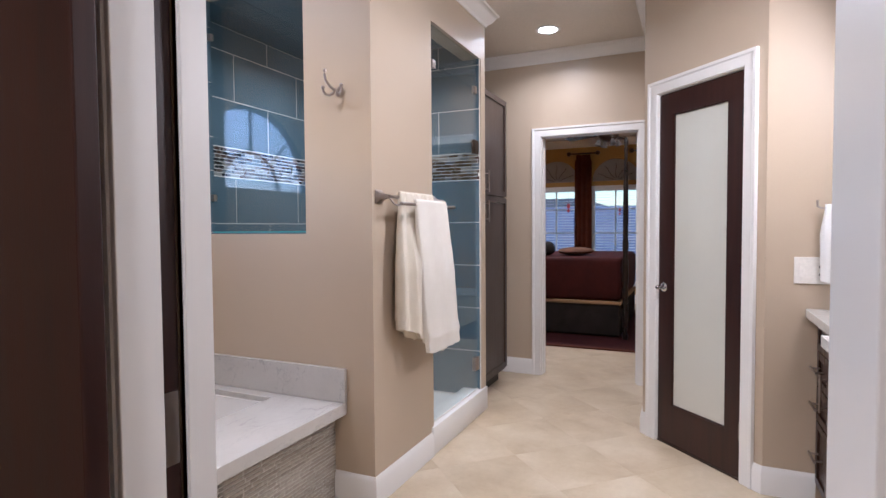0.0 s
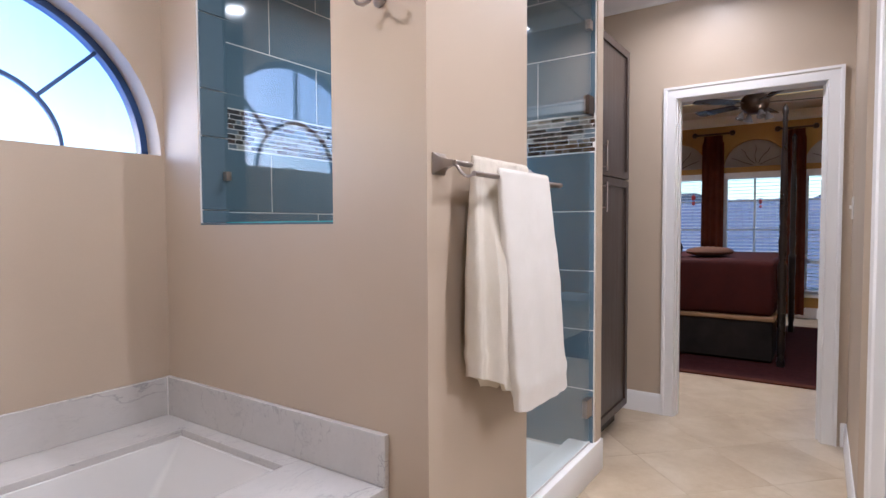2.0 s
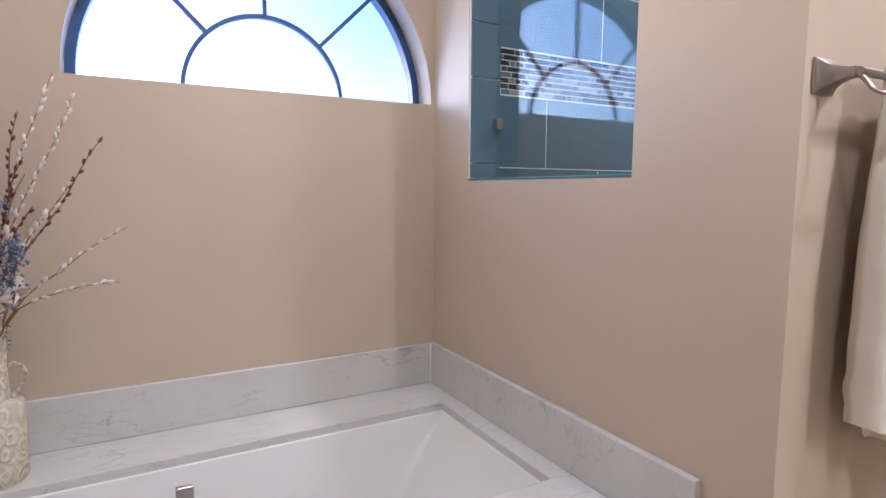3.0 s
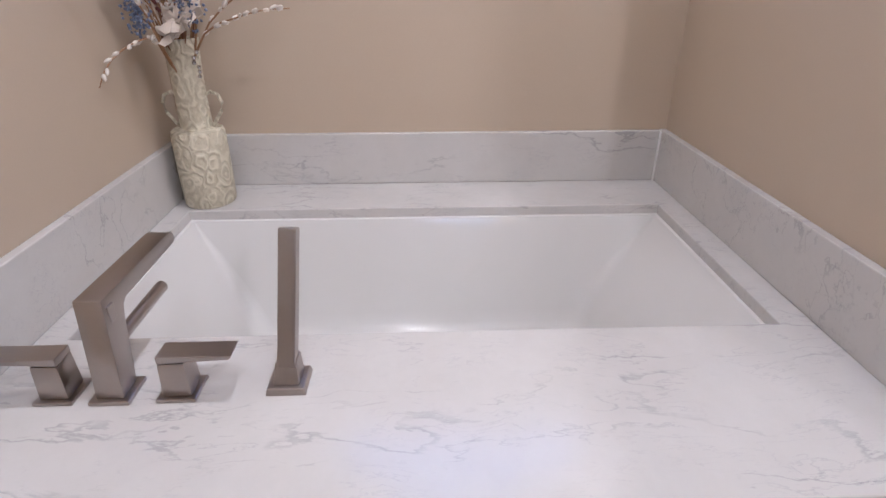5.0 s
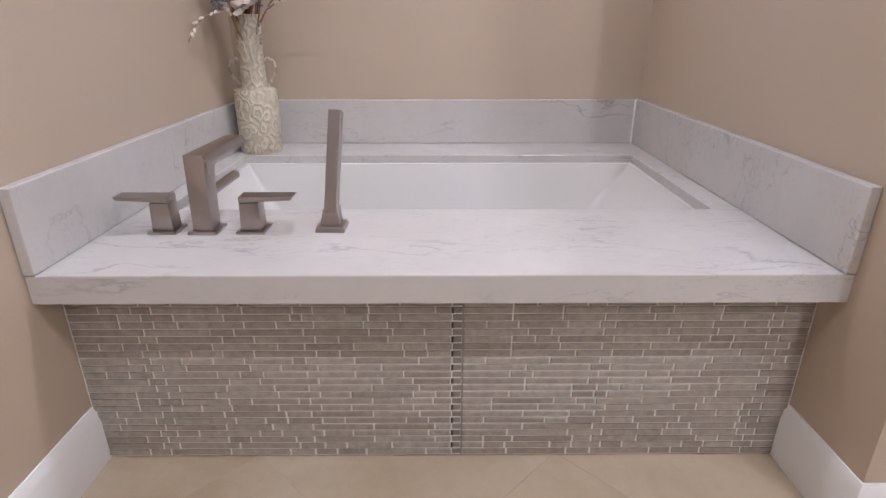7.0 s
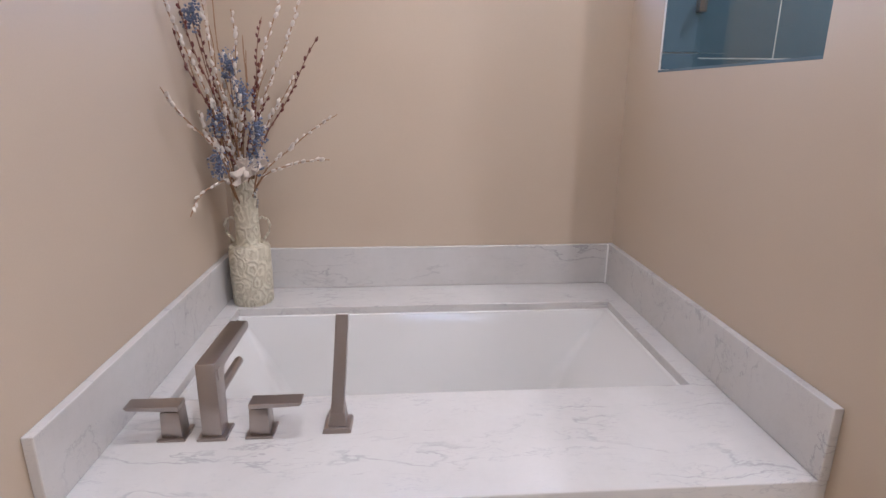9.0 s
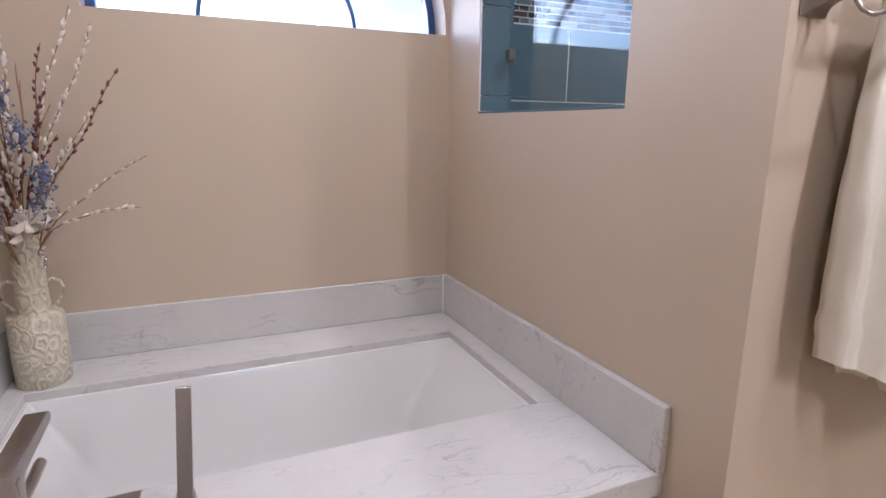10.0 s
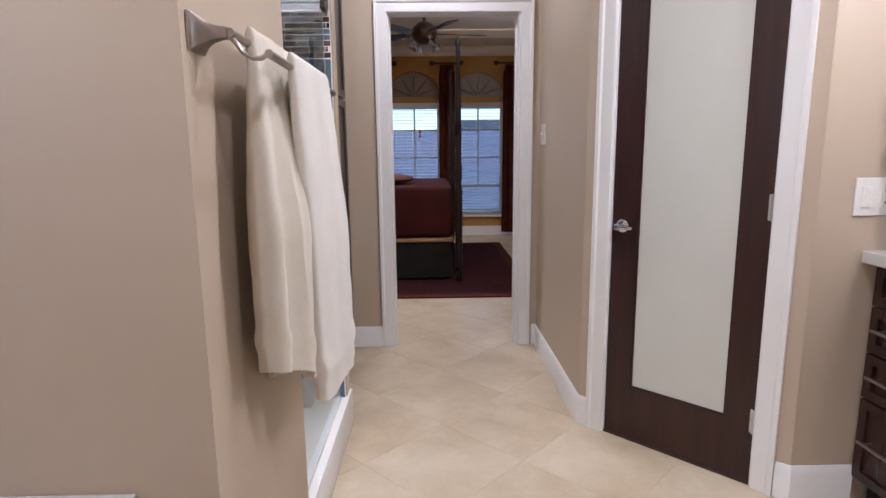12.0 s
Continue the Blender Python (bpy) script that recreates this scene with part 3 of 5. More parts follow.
bm = bmesh.new()
outer = [(WX + 0.001, NEAR + 0.001), (DX, NEAR + 0.001), (DX, -0.001), (WX + 0.001, -0.001)]
inner = [(TX0, TY0), (TX1, TY0), (TX1, TY1), (TX0, TY1)]
ring = {}
for key, pts in (("o", outer), ("i", inner)):
    for z in (DZ, DZ - 0.056 if key == "o" else DZ - 0.03):
        ring[key, z == DZ] = [bm.verts.new((*p, z)) for p in pts]
for i in range(4):
    j = (i + 1) % 4
    bm.faces.new((ring["o", True][i], ring["o", True][j], ring["i", True][j], ring["i", True][i]))
    bm.faces.new((ring["o", False][j], ring["o", False][i], ring["i", False][i], ring["i", False][j]))
    bm.faces.new((ring["o", False][i], ring["o", False][j], ring["o", True][j], ring["o", True][i]))
    bm.faces.new((ring["i", True][i], ring["i", True][j], ring["i", False][j], ring["i", False][i]))
bmesh.ops.recalc_face_normals(bm, faces=bm.faces)
es = [e for e in bm.edges if all(abs(v.co.z - DZ) < 1e-5 for v in e.verts) and len(e.link_faces) == 2 and any(abs(f.normal.z) < 0.5 for f in e.link_faces)]
bmesh.ops.bevel(bm, geom=es, offset=0.003, segments=2, affect="EDGES", profile=0.5)
part("slab", rel(bm, deck), QUARTZ, deck)
for r in ((WX + 0.0005, WX + 0.018, NEAR + 0.022, -0.022, DZ + 0.0005, 0.622), (WX + 0.0005, DX + 0.003, -0.0215, -0.0005, DZ + 0.0005, 0.624), (WX + 0.0005, DX + 0.003, NEAR + 0.0005, NEAR + 0.0215, DZ + 0.0005, 0.624)):
    part("backsplash", rel(boxes(r, bevel=0.0025), deck), QUARTZ, deck)
part("seam_bead", rel(boxes((WX + 0.018, WX + 0.023, -0.0265, -0.0215, DZ, 0.622)), deck), GROUT, deck)

tub = thing("bathtub", ((TX0 + TX1) / 2, (TY0 + TY1) / 2, 0), "white acrylic undermount bathtub with a sloping backrest", "bathtub")


def tub_mesh():
    bm = bmesh.new()
    e = 0.012
    levels = [(-e, -e, -e, -e, DZ - 0.031), (0.004, 0.004, 0.004, 0.004, DZ - 0.034), (0.008, 0.008, 0.012, 0.012, DZ - 0.05), (0.026, 0.030, 0.065, 0.095, DZ - 0.15),
              (0.043, 0.050, 0.105, 0.160, DZ - 0.235), (0.057, 0.062, 0.130, 0.192, DZ - 0.305), (0.068, 0.075, 0.142, 0.206, DZ - 0.340), (0.088, 0.092, 0.160, 0.228, DZ - 0.358), (0.130, 0.130, 0.20, 0.27, DZ - 0.364)]
    rings = []
    for a, b, c, d, z in levels:
        x0, x1, y0, y1 = TX0 + a, TX1 - b, TY0 + c, TY1 - d
        r = 0.012 + 0.05 * min(1, (DZ - 0.04 - z) / 0.3) if z < DZ - 0.04 else 0.012
        pts = []
        for cx, cy, a0 in ((x1 - r, y1 - r, 0), (x0 + r, y1 - r, 90), (x0 + r, y0 + r, 180), (x1 - r, y0 + r, 270)):
            for k in range(5):
                t = radians(a0 + 22.5 * k)
                pts.append((cx + r * math.cos(t), cy + r * math.sin(t), z))
        rings.append([bm.verts.new(p) for p in pts])
    c = len(rings[0])
    for p, q in zip(rings, rings[1:]):
        for i in range(c):
            bm.faces.new((p[(i + 1) % c], p[i], q[i], q[(i + 1) % c]))
    bm.faces.new(rings[-1])
    bmesh.ops.recalc_face_normals(bm, faces=bm.faces)
    bmesh.ops.solidify(bm, geom=bm.faces, thickness=-0.006)
    return bm


part("shell", rel(tub_mesh(), tub), ACRYLIC, tub, smooth=True)
part("drain", rel(lathe(bmesh.new(), [(0.001, 0), (0.034, 0), (0.036, 0.003), (0.02, 0.006), (0.001, 0.006)], 24, pose(-0.83, -1.05, DZ - 0.363)), tub), CHROME, tub, "chrome drain", True)

# ---- deck-mounted taps ----
def square_cone(bm, w0, w1, z0, z1, dx=0.0, m=None):
    a = [bm.verts.new((sx * w0 / 2, sy * w0 / 2, z0)) for sx, sy in ((-1, -1), (1, -1), (1, 1), (-1, 1))]
    b = [bm.verts.new((sx * w1 / 2 + dx, sy * w1 / 2, z1)) for sx, sy in ((-1, -1), (1, -1), (1, 1), (-1, 1))]
    fs = [bm.faces.new(a[::-1]), bm.faces.new(b)]
    for i in range(4):
        fs.append(bm.faces.new((a[i], a[(i + 1) % 4], b[(i + 1) % 4], b[i])))
    bmesh.ops.bevel(bm, geom=list({e for f in fs for e in f.edges}), offset=0.002, segments=2, affect="EDGES", profile=0.5)
    if m is not None:
        bmesh.ops.transform(bm, matrix=m, verts=list({v for v in bm.verts}))
    return bm


faucet = thing("tub_spout", (-0.383, -1.237, DZ), "brushed nickel square tub spout on the quartz deck", "tap")
part("base_plate", boxes((-0.031, 0.031, -0.031, 0.031, 0, 0.007), bevel=0.0015), NICKEL, faucet)
bm = bmesh.new()
prism(bm, [(-0.022, 0.007), (0.022, 0.007), (-0.014, 0.160), (-0.262, 0.157), (-0.275, 0.150), (-0.277, 0.140), (-0.268, 0.133), (-0.075, 0.132), (-0.063, 0.125), (-0.055, 0.110)], "y", -0.021, 0.021)
bmesh.ops.bevel(bm, geom=list(bm.edges), offset=0.0018, segments=2, affect="EDGES", profile=0.5)
for v in bm.verts:
    v.co.y -= 0.08 * v.co.z
part("spout_body", bm, NICKEL, faucet, smooth=True)
part("outlet_tube", tube(bmesh.new(), [(-0.02, -0.004, 0.070), (-0.12, -0.004, 0.070), (-0.205, -0.004, 0.070), (-0.212, -0.004, 0.069)], 0.011, 16), NICKEL, faucet, smooth=True)
part("diverter_button", boxes((-0.036, -0.018, 0.006, 0.0125, 0.118, 0.146), bevel=0.0015), NICKEL, faucet)


def tap_handle(y, side, label):
    h = thing("tap_handle", (-0.385, y, DZ), label, "tap handle", "handles of the tub tap")
    part("base_plate", boxes((-0.030, 0.030, -0.030, 0.030, 0, 0.006), bevel=0.0015), NICKEL, h)
    part("valve_body", square_cone(bmesh.new(), 0.044, 0.040, 0.006, 0.066), NICKEL, h, smooth=True)
    a, b = sorted((-0.020 * side, 0.094 * side))
    bm = boxes((-0.020, 0.020, a, b, 0.0665, 0.079))
    for v in bm.verts:
        if abs(v.co.y) > 0.05 and v.co.z < 0.07:
            v.co.z += 0.005
            v.co.y -= 0.006 * side
    bmesh.ops.bevel(bm, geom=list(bm.edges), offset=0.0015, segments=2, affect="EDGES", profile=0.5)
    part("lever", bm, NICKEL, h)


tap_handle(-1.323, -1, "brushed nickel lever handle pointing to the wall")
tap_handle(-1.137, 1, "brushed nickel lever handle pointing to the hand shower")
hs = thing("hand_shower", (-0.396, -0.972, DZ), "brushed nickel square hand shower standing in its holder", "hand shower")
part("base_plate", square_cone(bmesh.new(), 0.064, 0.058, 0, 0.012), NICKEL, hs)
part("holder", square_cone(bmesh.new(), 0.042, 0.033, 0.012, 0.046, -0.010), NICKEL, hs)
part("wand", boxes((-0.0135, 0.0135, -0.014, 0.014, 0.004, 0.224), bevel=0.002, m=pose(0, 0, 0.030, -3.0, -20, 0)), NICKEL, hs)


# ---- furniture helper: shaker fronts ----
def shaker(parent, name, w, h, m, material, stile=0.055, label=""):
    """A framed door or drawer front, from x 0 to w and z 0 to h, standing out to -y by 19 mm."""
    bm = box(bmesh.new(), 0, w, -0.019, 0, 0, h)
    bm.faces.ensure_lookup_table()
    f = min(bm.faces, key=lambda q: q.calc_center_median().y)
    bmesh.ops.inset_region(bm, faces=[f], thickness=stile, depth=0)
    bmesh.ops.inset_region(bm, faces=[f], thickness=0.001, depth=-0.010)
    bmesh.ops.transform(bm, matrix=parent.matrix_world.inverted() @ m, verts=bm.verts)
    return part(name, bm, material, parent, label)


def bar_pull(parent, length, m, label="brushed nickel bar pull"):
    """Along local x, standing out to -y."""
    bm = tube(bmesh.new(), [(-length / 2, -0.034, 0), (length / 2, -0.034, 0)], 0.0055, 12)
    for s in (-1, 1):
        tube(bm, [(s * length * 0.36, 0, 0), (s * length * 0.36, -0.033, 0)], 0.0042, 10)
    inv = parent.matrix_world.inverted()
    top = parent.parent.matrix_world.inverted() if parent.parent else inv
    bmesh.ops.transform(bm, matrix=top @ m, verts=bm.verts)
    return part("handle", bm, NICKEL, parent, label, True)


# tall cabinet in the hall
CX = -0.078
tall = thing("tall_cabinet", (CX - 0.3, 1.95, 0), "tall dark wood linen cabinet with shaker doors and bar pulls", "cabinet")
part("body", rel(boxes((CX - 0.60, CX - 0.021, 1.675, 2.240, 0.10, 2.312), bevel=0.002), tall), GREYWOOD, tall)
part("toe_kick", rel(boxes((CX - 0.58, CX - 0.08, 1.68, 2.24, 0.0, 0.0995)), tall), SLOT, tall)
for z0, z1, hz in ((0.125, 1.515, 1.40), (1.525, 2.302, 1.62)):
    dm = pose(CX - 0.020, 1.680, z0, 0, 0, 90)
    dr = shaker(tall, "door", 0.555, z1 - z0, dm, GREYWOOD, 0.06)
    bar_pull(dr, 0.16, Matrix(((0, -1, 0, CX - 0.001), (0, 0, -1, 1.712), (1, 0, 0, hz), (0, 0, 0, 1))))

# ---- towel bar ----
tb = thing("towel_bar", (0.0, 0.052, 1.425), "double brushed nickel towel bar with a flared wall post", "towel bar")


def flared_post(m):
    bm = bmesh.new()
    prev = None
    sq = ((-1, -1), (1, -1), (1, 1), (-1, 1))
    for w, d in ((0.062, 0.001), (0.062, 0.006), (0.054, 0.010), (0.040, 0.018), (0.028, 0.030), (0.020, 0.045), (0.018, 0.058)):
        r = [bm.verts.new((d, a * w / 2, b * w / 2)) for a, b in sq]
        if prev:
            for i in range(4):
                bm.faces.new((prev[i], prev[(i + 1) % 4], r[(i + 1) % 4], r[i]))
        else:
            bm.faces.new(r[::-1])
        prev = r
    bm.faces.new(prev)
    bmesh.ops.recalc_face_normals(bm, faces=bm.faces)
    bmesh.ops.bevel(bm, geom=[e for e in bm.edges], offset=0.0015, segments=2, affect="EDGES", profile=0.5)
    bmesh.ops.transform(bm, matrix=m, verts=bm.verts)
    return bm


for y in (0.0, 0.575):
    part("post", flared_post(pose(0, y, 0)), NICKEL, tb, smooth=True)
    arm = tube(bmesh.new(), [(0.055, y, 0), (0.066, y + 0.004, -0.012), (0.078, y + 0.006, -0.030), (0.095, y + 0.005, -0.040), (0.110, y + 0.002, -0.040), (0.122, y, -0.034)], 0.0045, 10)
    part("arm", arm, NICKEL, tb, smooth=True)
for x, z, a, b in ((0.062, 0.0, -0.006, 0.590), (0.124, -0.034, -0.004, 0.597)):
    bm = tube(bmesh.new(), [(x, a, z), (x, b, z)], 0.0075, 14)
    lathe(bm, [(0.002, 0), (0.010, 0.002), (0.010, 0.007), (0.002, 0.012)], 14, pose(x, b - 0.002, z, -90, 0, 0))
    part("bar", bm, NICKEL, tb, smooth=True)


# ---- towels ----
def towel(name, x, y0, y1, zt, zf, label, seed, material, slide, widen, depth, folds, lobe, near_short):
    """A folded bath towel hanging over a bar at (x, zt) as a thick bundle with vertical folds; it falls to zf."""
    t = thing(name, (x, (y0 + y1) / 2, zt), label, "towel", "towels on the double bar")
    yc, half = (y0 + y1) / 2, (y1 - y0) / 2
    n, r = 150, 0.020
    drop = zt - zf
    bm = bmesh.new()
    levels = [(0, a) for a in (0.12, 0.5, 0.8, 0.95, 1.0)] + [(k / 34, 1.0) for k in range(1, 35)]
    rings = []
    for s, top in levels:
        ring = []
        for i in range(n):
            th = 2 * math.pi * i / n
            c, q = math.cos(th), math.sin(th)
            u = 0.5 + 0.5 * math.copysign(abs(c) ** 0.75, c)
            short = near_short * (1 - u) + (0.010 * math.sin(u * 10 + seed) + 0.005 * math.sin(u * 27 + seed * 3)) * (1 if near_short > 0 else 0.4)
            down = s * (drop - short)
            k = min(1, down / 0.35)
            thick = (r + (depth - r) * k) * math.copysign(abs(q) ** 0.55, q)
            w = math.sin(u * math.pi * folds + seed + down * 1.1)
            w = math.copysign(abs(w) ** 0.7, w) + 0.35 * math.sin(u * math.pi * folds * 2.6 + seed * 2 - down * 2.3)
            px = thick * (1 if q > 0 else 0.8) + (lobe * w * (0.25 + 0.75 * k) * abs(q) ** 0.4 * (1 if q > 0 else 0.5)) + depth * 0.25 * k
            if top < 1:
                px *= math.sqrt(max(0, 1 - (1 - top) ** 2)) if top > 0.2 else 0.3
                pz = r * (1 - top)
            else:
                pz = -down
            band = -0.005 if 0.055 < drop - short - down < 0.088 else 0
            py = (u - 0.5) * 2 * half + slide * down + (u - 0.5) * widen * k
            ring.append(bm.verts.new((px + math.copysign(band, q), py, pz)))
        rings.append(ring)
    for a, b in zip(rings, rings[1:]):
        for i in range(n):
            bm.faces.new((a[i], a[(i + 1) % n], b[(i + 1) % n], b[i]))
    bm.faces.new(rings[0][::-1])
    inner = [bm.verts.new((v.co.x * 0.55 + depth * 0.1, v.co.y * 0.96 + slide * drop * 0.04, v.co.z + 0.03)) for v in rings[-1]]
    for i in range(n):
        bm.faces.new((rings[-1][i], rings[-1][(i + 1) % n], inner[(i + 1) % n], inner[i]))
    bm.faces.new(inner)
    bmesh.ops.recalc_face_normals(bm, faces=bm.faces)
    for v in bm.verts:
        p = v.co * 13
        v.co += Vector((noise.noise(p + Vector((seed, 0, 0))), noise.noise(p + Vector((0, seed, 3))), 0)) * 0.003
    part("cloth", bm, material, t, smooth=True)
    return t


towel("bath_towel", 0.064, 0.135, 0.50, 1.436, 0.622, "cream terry bath towel hanging in deep folds over the inner bar", 1.3, TERRY, 0.03, 0.10, 0.050, 9, 0.019, 0.18)
towel("bath_towel", 0.126, 0.182, 0.535, 1.400, 0.662, "off-white terry bath towel folded over the outer bar", 2.6, TERRYWHITE, 0.17, 0.040, 0.032, 2.4, 0.007, -0.004)

# ---- robe hook ----
hk = thing("robe_hook", (-0.165, 0, 1.91), "brushed nickel double robe hook on the wall", "hook")
part("rose", lathe(bmesh.new(), [(0.002, 0), (0.024, 0), (0.024, 0.004), (0.016, 0.010), (0.010, 0.020), (0.009, 0.032), (0.002, 0.034)], 20, pose(0, -0.001, 0, 90, 0, 0)), NICKEL, hk, smooth=True)
for s in (-1, 1):
    pts = [(s * 0.004, -0.030, 0), (s * 0.014, -0.036, -0.014), (s * 0.028, -0.044, -0.022), (s * 0.042, -0.052, -0.018), (s * 0.050, -0.058, -0.004), (s * 0.050, -0.062, 0.012)]
    bm = tube(bmesh.new(), pts, 0.0065, 12, 0.85)
    blob(bm, pts[-1], 0.0085, sub=2)
    part("prong", bm, NICKEL, hk, smooth=True)
bm = tube(bmesh.new(), [(0, -0.028, 0.0), (-0.008, -0.040, 0.004), (-0.020, -0.056, 0.018), (-0.030, -0.066, 0.040), (-0.034, -0.070, 0.066), (-0.034, -0.068, 0.082)], 0.0068, 12, 0.85)
blob(bm, (-0.034, -0.068, 0.085), 0.009, sub=2)
part("upper_prong", bm, NICKEL, hk, smooth=True)

# ---- shower glass ----
pg = thing("pass_through_glass", (-0.734, 0.108, 1.262), "fixed clear glass pane in the shower pass-through", "glass panel")
pn = part("pane", boxes((-0.35, 0.3635, -0.004, 0.004, 0.0056, 1.255)), GLASS, pg)
part("polished_edge", boxes((-0.35, 0.3635, -0.0045, 0.0045, 0.0004, 0.0055)), EDGE, pg)
for z in (0.19, 1.06):
    part("clip", boxes((-0.359, -0.330, -0.012, 0.012, z - 0.018, z + 0.018), bevel=0.002), NICKEL, pg, "brushed square glass clip")
pn.visible_shadow = False
sd = thing("shower_door", (-0.024, 1.40, 0.168), "frameless clear glass shower door with brushed hinges", "shower door")
pn = part("pane", boxes((-0.005, 0.005, -0.745, -0.012, 0.006, 2.03)), GLASS, sd)
pn.visible_shadow = False
for z in (0.18, 1.655):
    part("hinge", boxes((-0.014, 0.014, -0.072, 0.0, z - 0.045, z + 0.045), bevel=0.002), BRONZE if z > 1 else NICKEL, sd, "brushed metal glass hinge")
for y in (-0.70, -0.04):
    part("clip", boxes((-0.012, 0.012, y - 0.022, y + 0.022, 2.012, 2.058), bevel=0.002), NICKEL, sd, "brushed glass clip")
part("sweep", boxes((-0.006, 0.006, -0.745, -0.012, -0.003, 0.005)), PLASTIC, sd)
tp = thing("transom_glass", (-0.024, 1.40, 2.205), "clear glass transom above the shower door", "glass panel")
pn = part("pane", boxes((-0.005, 0.005, -0.762, -0.004, 0.0, 0.212)), GLASS, tp)
pn.visible_shadow = False

# ---- frosted door ----
fd = new("frosted_door")
fd.matrix_world = AM @ pose(D0, 0.005, 0.012)
tagged(fd, "dark mahogany door with a tall frosted glass panel, closed", "door")
DW, DH = 0.587, 2.030
part("frame", ring_wall(bmesh.new(), 0, DW, 0, DH, 0.108, DW - 0.098, 0.226, DH - 0.125, 0, 0.036), DARKDOOR, fd)
part("glass_panel", boxes((0.109, DW - 0.099, 0.010, 0.024, 0.227, DH - 0.126)), FROST, fd, "milky frosted glass panel")
part("glazing_bead", boxes((0.1085, 0.115, 0.003, 0.0098, 0.2265, DH - 0.1255), (DW - 0.105, DW - 0.0985, 0.003, 0.0098, 0.2265, DH - 0.1255), (0.115, DW - 0.105, 0.003, 0.0098, 0.2265, 0.233), (0.115, DW - 0.105, 0.003, 0.0098, DH - 0.132, DH - 0.1255)), DARKDOOR, fd)
lev = bmesh.new()
lathe(lev, [(0.002, 0), (0.027, 0), (0.027, 0.005), (0.022, 0.010), (0.011, 0.014), (0.010, 0.034), (0.012, 0.040), (0.014, 0.052), (0.008, 0.060), (0.002, 0.061)], 24, pose(0.046, 0, 0.912, 90, 0, 0))
tube(lev, [(0.046, -0.048, 0.912), (0.068, -0.050, 0.912), (0.090, -0.050, 0.912), (0.106, -0.049, 0.910)], 0.0085, 12, 0.8)
part("lever_handle", lev, CHROME, fd, "polished chrome lever handle", True)
for z in (0.24, 1.02, 1.80):
    bm = boxes((DW - 0.012, DW + 0.002, -0.003, 0.0, z - 0.045, z + 0.045))
    tube(bm, [(DW + 0.001, -0.006, z - 0.047), (DW + 0.001, -0.006, z + 0.047)], 0.006, 10)
    part("hinge", bm, CHROME, fd, "satin hinge")
structure("trim_threshold", boxes((D0 - 0.002, D1 + 0.002, 0.002, 0.06, 0.0, 0.010), m=AM), GREYWOOD, "thin wooden threshold")
wall("wall_behind_door", [(1.2, 1.9, 2.2, 2.3, -0.03, H)])

# pocket door edge and open closet door
pk = thing("pocket_door", (0.3, NEAR - 0.066, 0), "dark mahogany pocket door slid into the wall", "door")
part("slab", rel(boxes((-0.33, 0.559, NEAR - 0.084, NEAR - 0.046, 0.01, 2.06), bevel=0.002), pk), DARKDOOR, pk)
part("pull_plate", rel(boxes((0.559, 0.5615, NEAR - 0.079, NEAR - 0.051, 0.90, 1.02), (0.559, 0.5615, NEAR - 0.079, NEAR - 0.051, 0.60, 0.72)), pk), NICKEL, pk, "dull metal edge pull")
cd = thing("closet_door", (0.2, -1.66, 0), "dark mahogany closet door standing open against the wall", "door")
part("slab", rel(boxes((-0.45, 0.600, -1.700, -1.665, 0.01, 2.04), bevel=0.003), cd), DARKDOOR, cd)

# ---- vanity ----
VX, VN = 1.845, 1.775
van = thing("vanity_cabinet", (2.0, 0.48, 0), "espresso shaker vanity base with drawers and a door under the sink", "cabinet", "vanity cabinets")
part("body", rel(boxes((VX + 0.021, 2.155, 0.112, 0.832, 0.09, 0.855)), van), ESPRESSO, van)
part("toe_kick", rel(boxes((VX + 0.07, 2.15, 0.115, 0.83, 0.0, 0.0895)), van), SLOT, van)
RZ = -90
def front(parent, name, ya, yb, z0, z1, x, pull=None):
    f = shaker(parent, name, ya - yb, z1 - z0, pose(x + 0.019, ya, z0, 0, 0, RZ), ESPRESSO, 0.045)
    if pull == "h":
        bar_pull(f, 0.13, pose(x, (ya + yb) / 2, (z0 + z1) / 2 + 0.01, 0, 0, RZ))
    if pull == "v":
        bar_pull(f, 0.16, Matrix(((0, 1, 0, x), (0, 0, 1, ya - 0.03), (1, 0, 0, z1 - 0.13), (0, 0, 0, 1))))
    return f


front(van, "false_front", 0.828, 0.425, 0.715, 0.845, VX + 0.002)
front(van, "false_front", 0.421, 0.116, 0.715, 0.845, VX + 0.002)
for z0, z1 in ((0.555, 0.708), (0.395, 0.548), (0.10, 0.388)):
    front(van, "drawer", 0.828, 0.60, z0, z1, VX + 0.002, "h")
front(van, "door", 0.596, 0.116, 0.10, 0.708, VX + 0.002, "v")
van2 = thing("vanity_cabinet", (1.98, -0.35, 0), "espresso shaker drawer base that stands proud of its neighbour", "cabinet", "vanity cabinets")
part("body", rel(boxes((VN + 0.021, 2.155, -0.80, 0.108, 0.09, 0.855)), van2), ESPRESSO, van2)
part("toe_kick", rel(boxes((VN + 0.07, 2.15, -0.79, 0.10, 0.0, 0.0895)), van2), SLOT, van2)
for yy in (0.104, -0.35):
    for z0, z1 in ((0.655, 0.845), (0.38, 0.648), (0.10, 0.373)):
        front(van2, "drawer", yy, yy - 0.45, z0, z1, VN + 0.002, "h")
ct = thing("vanity_counter", (2.0, 0, 0.856), "white quartz vanity counter with a stepped front edge", "counter")


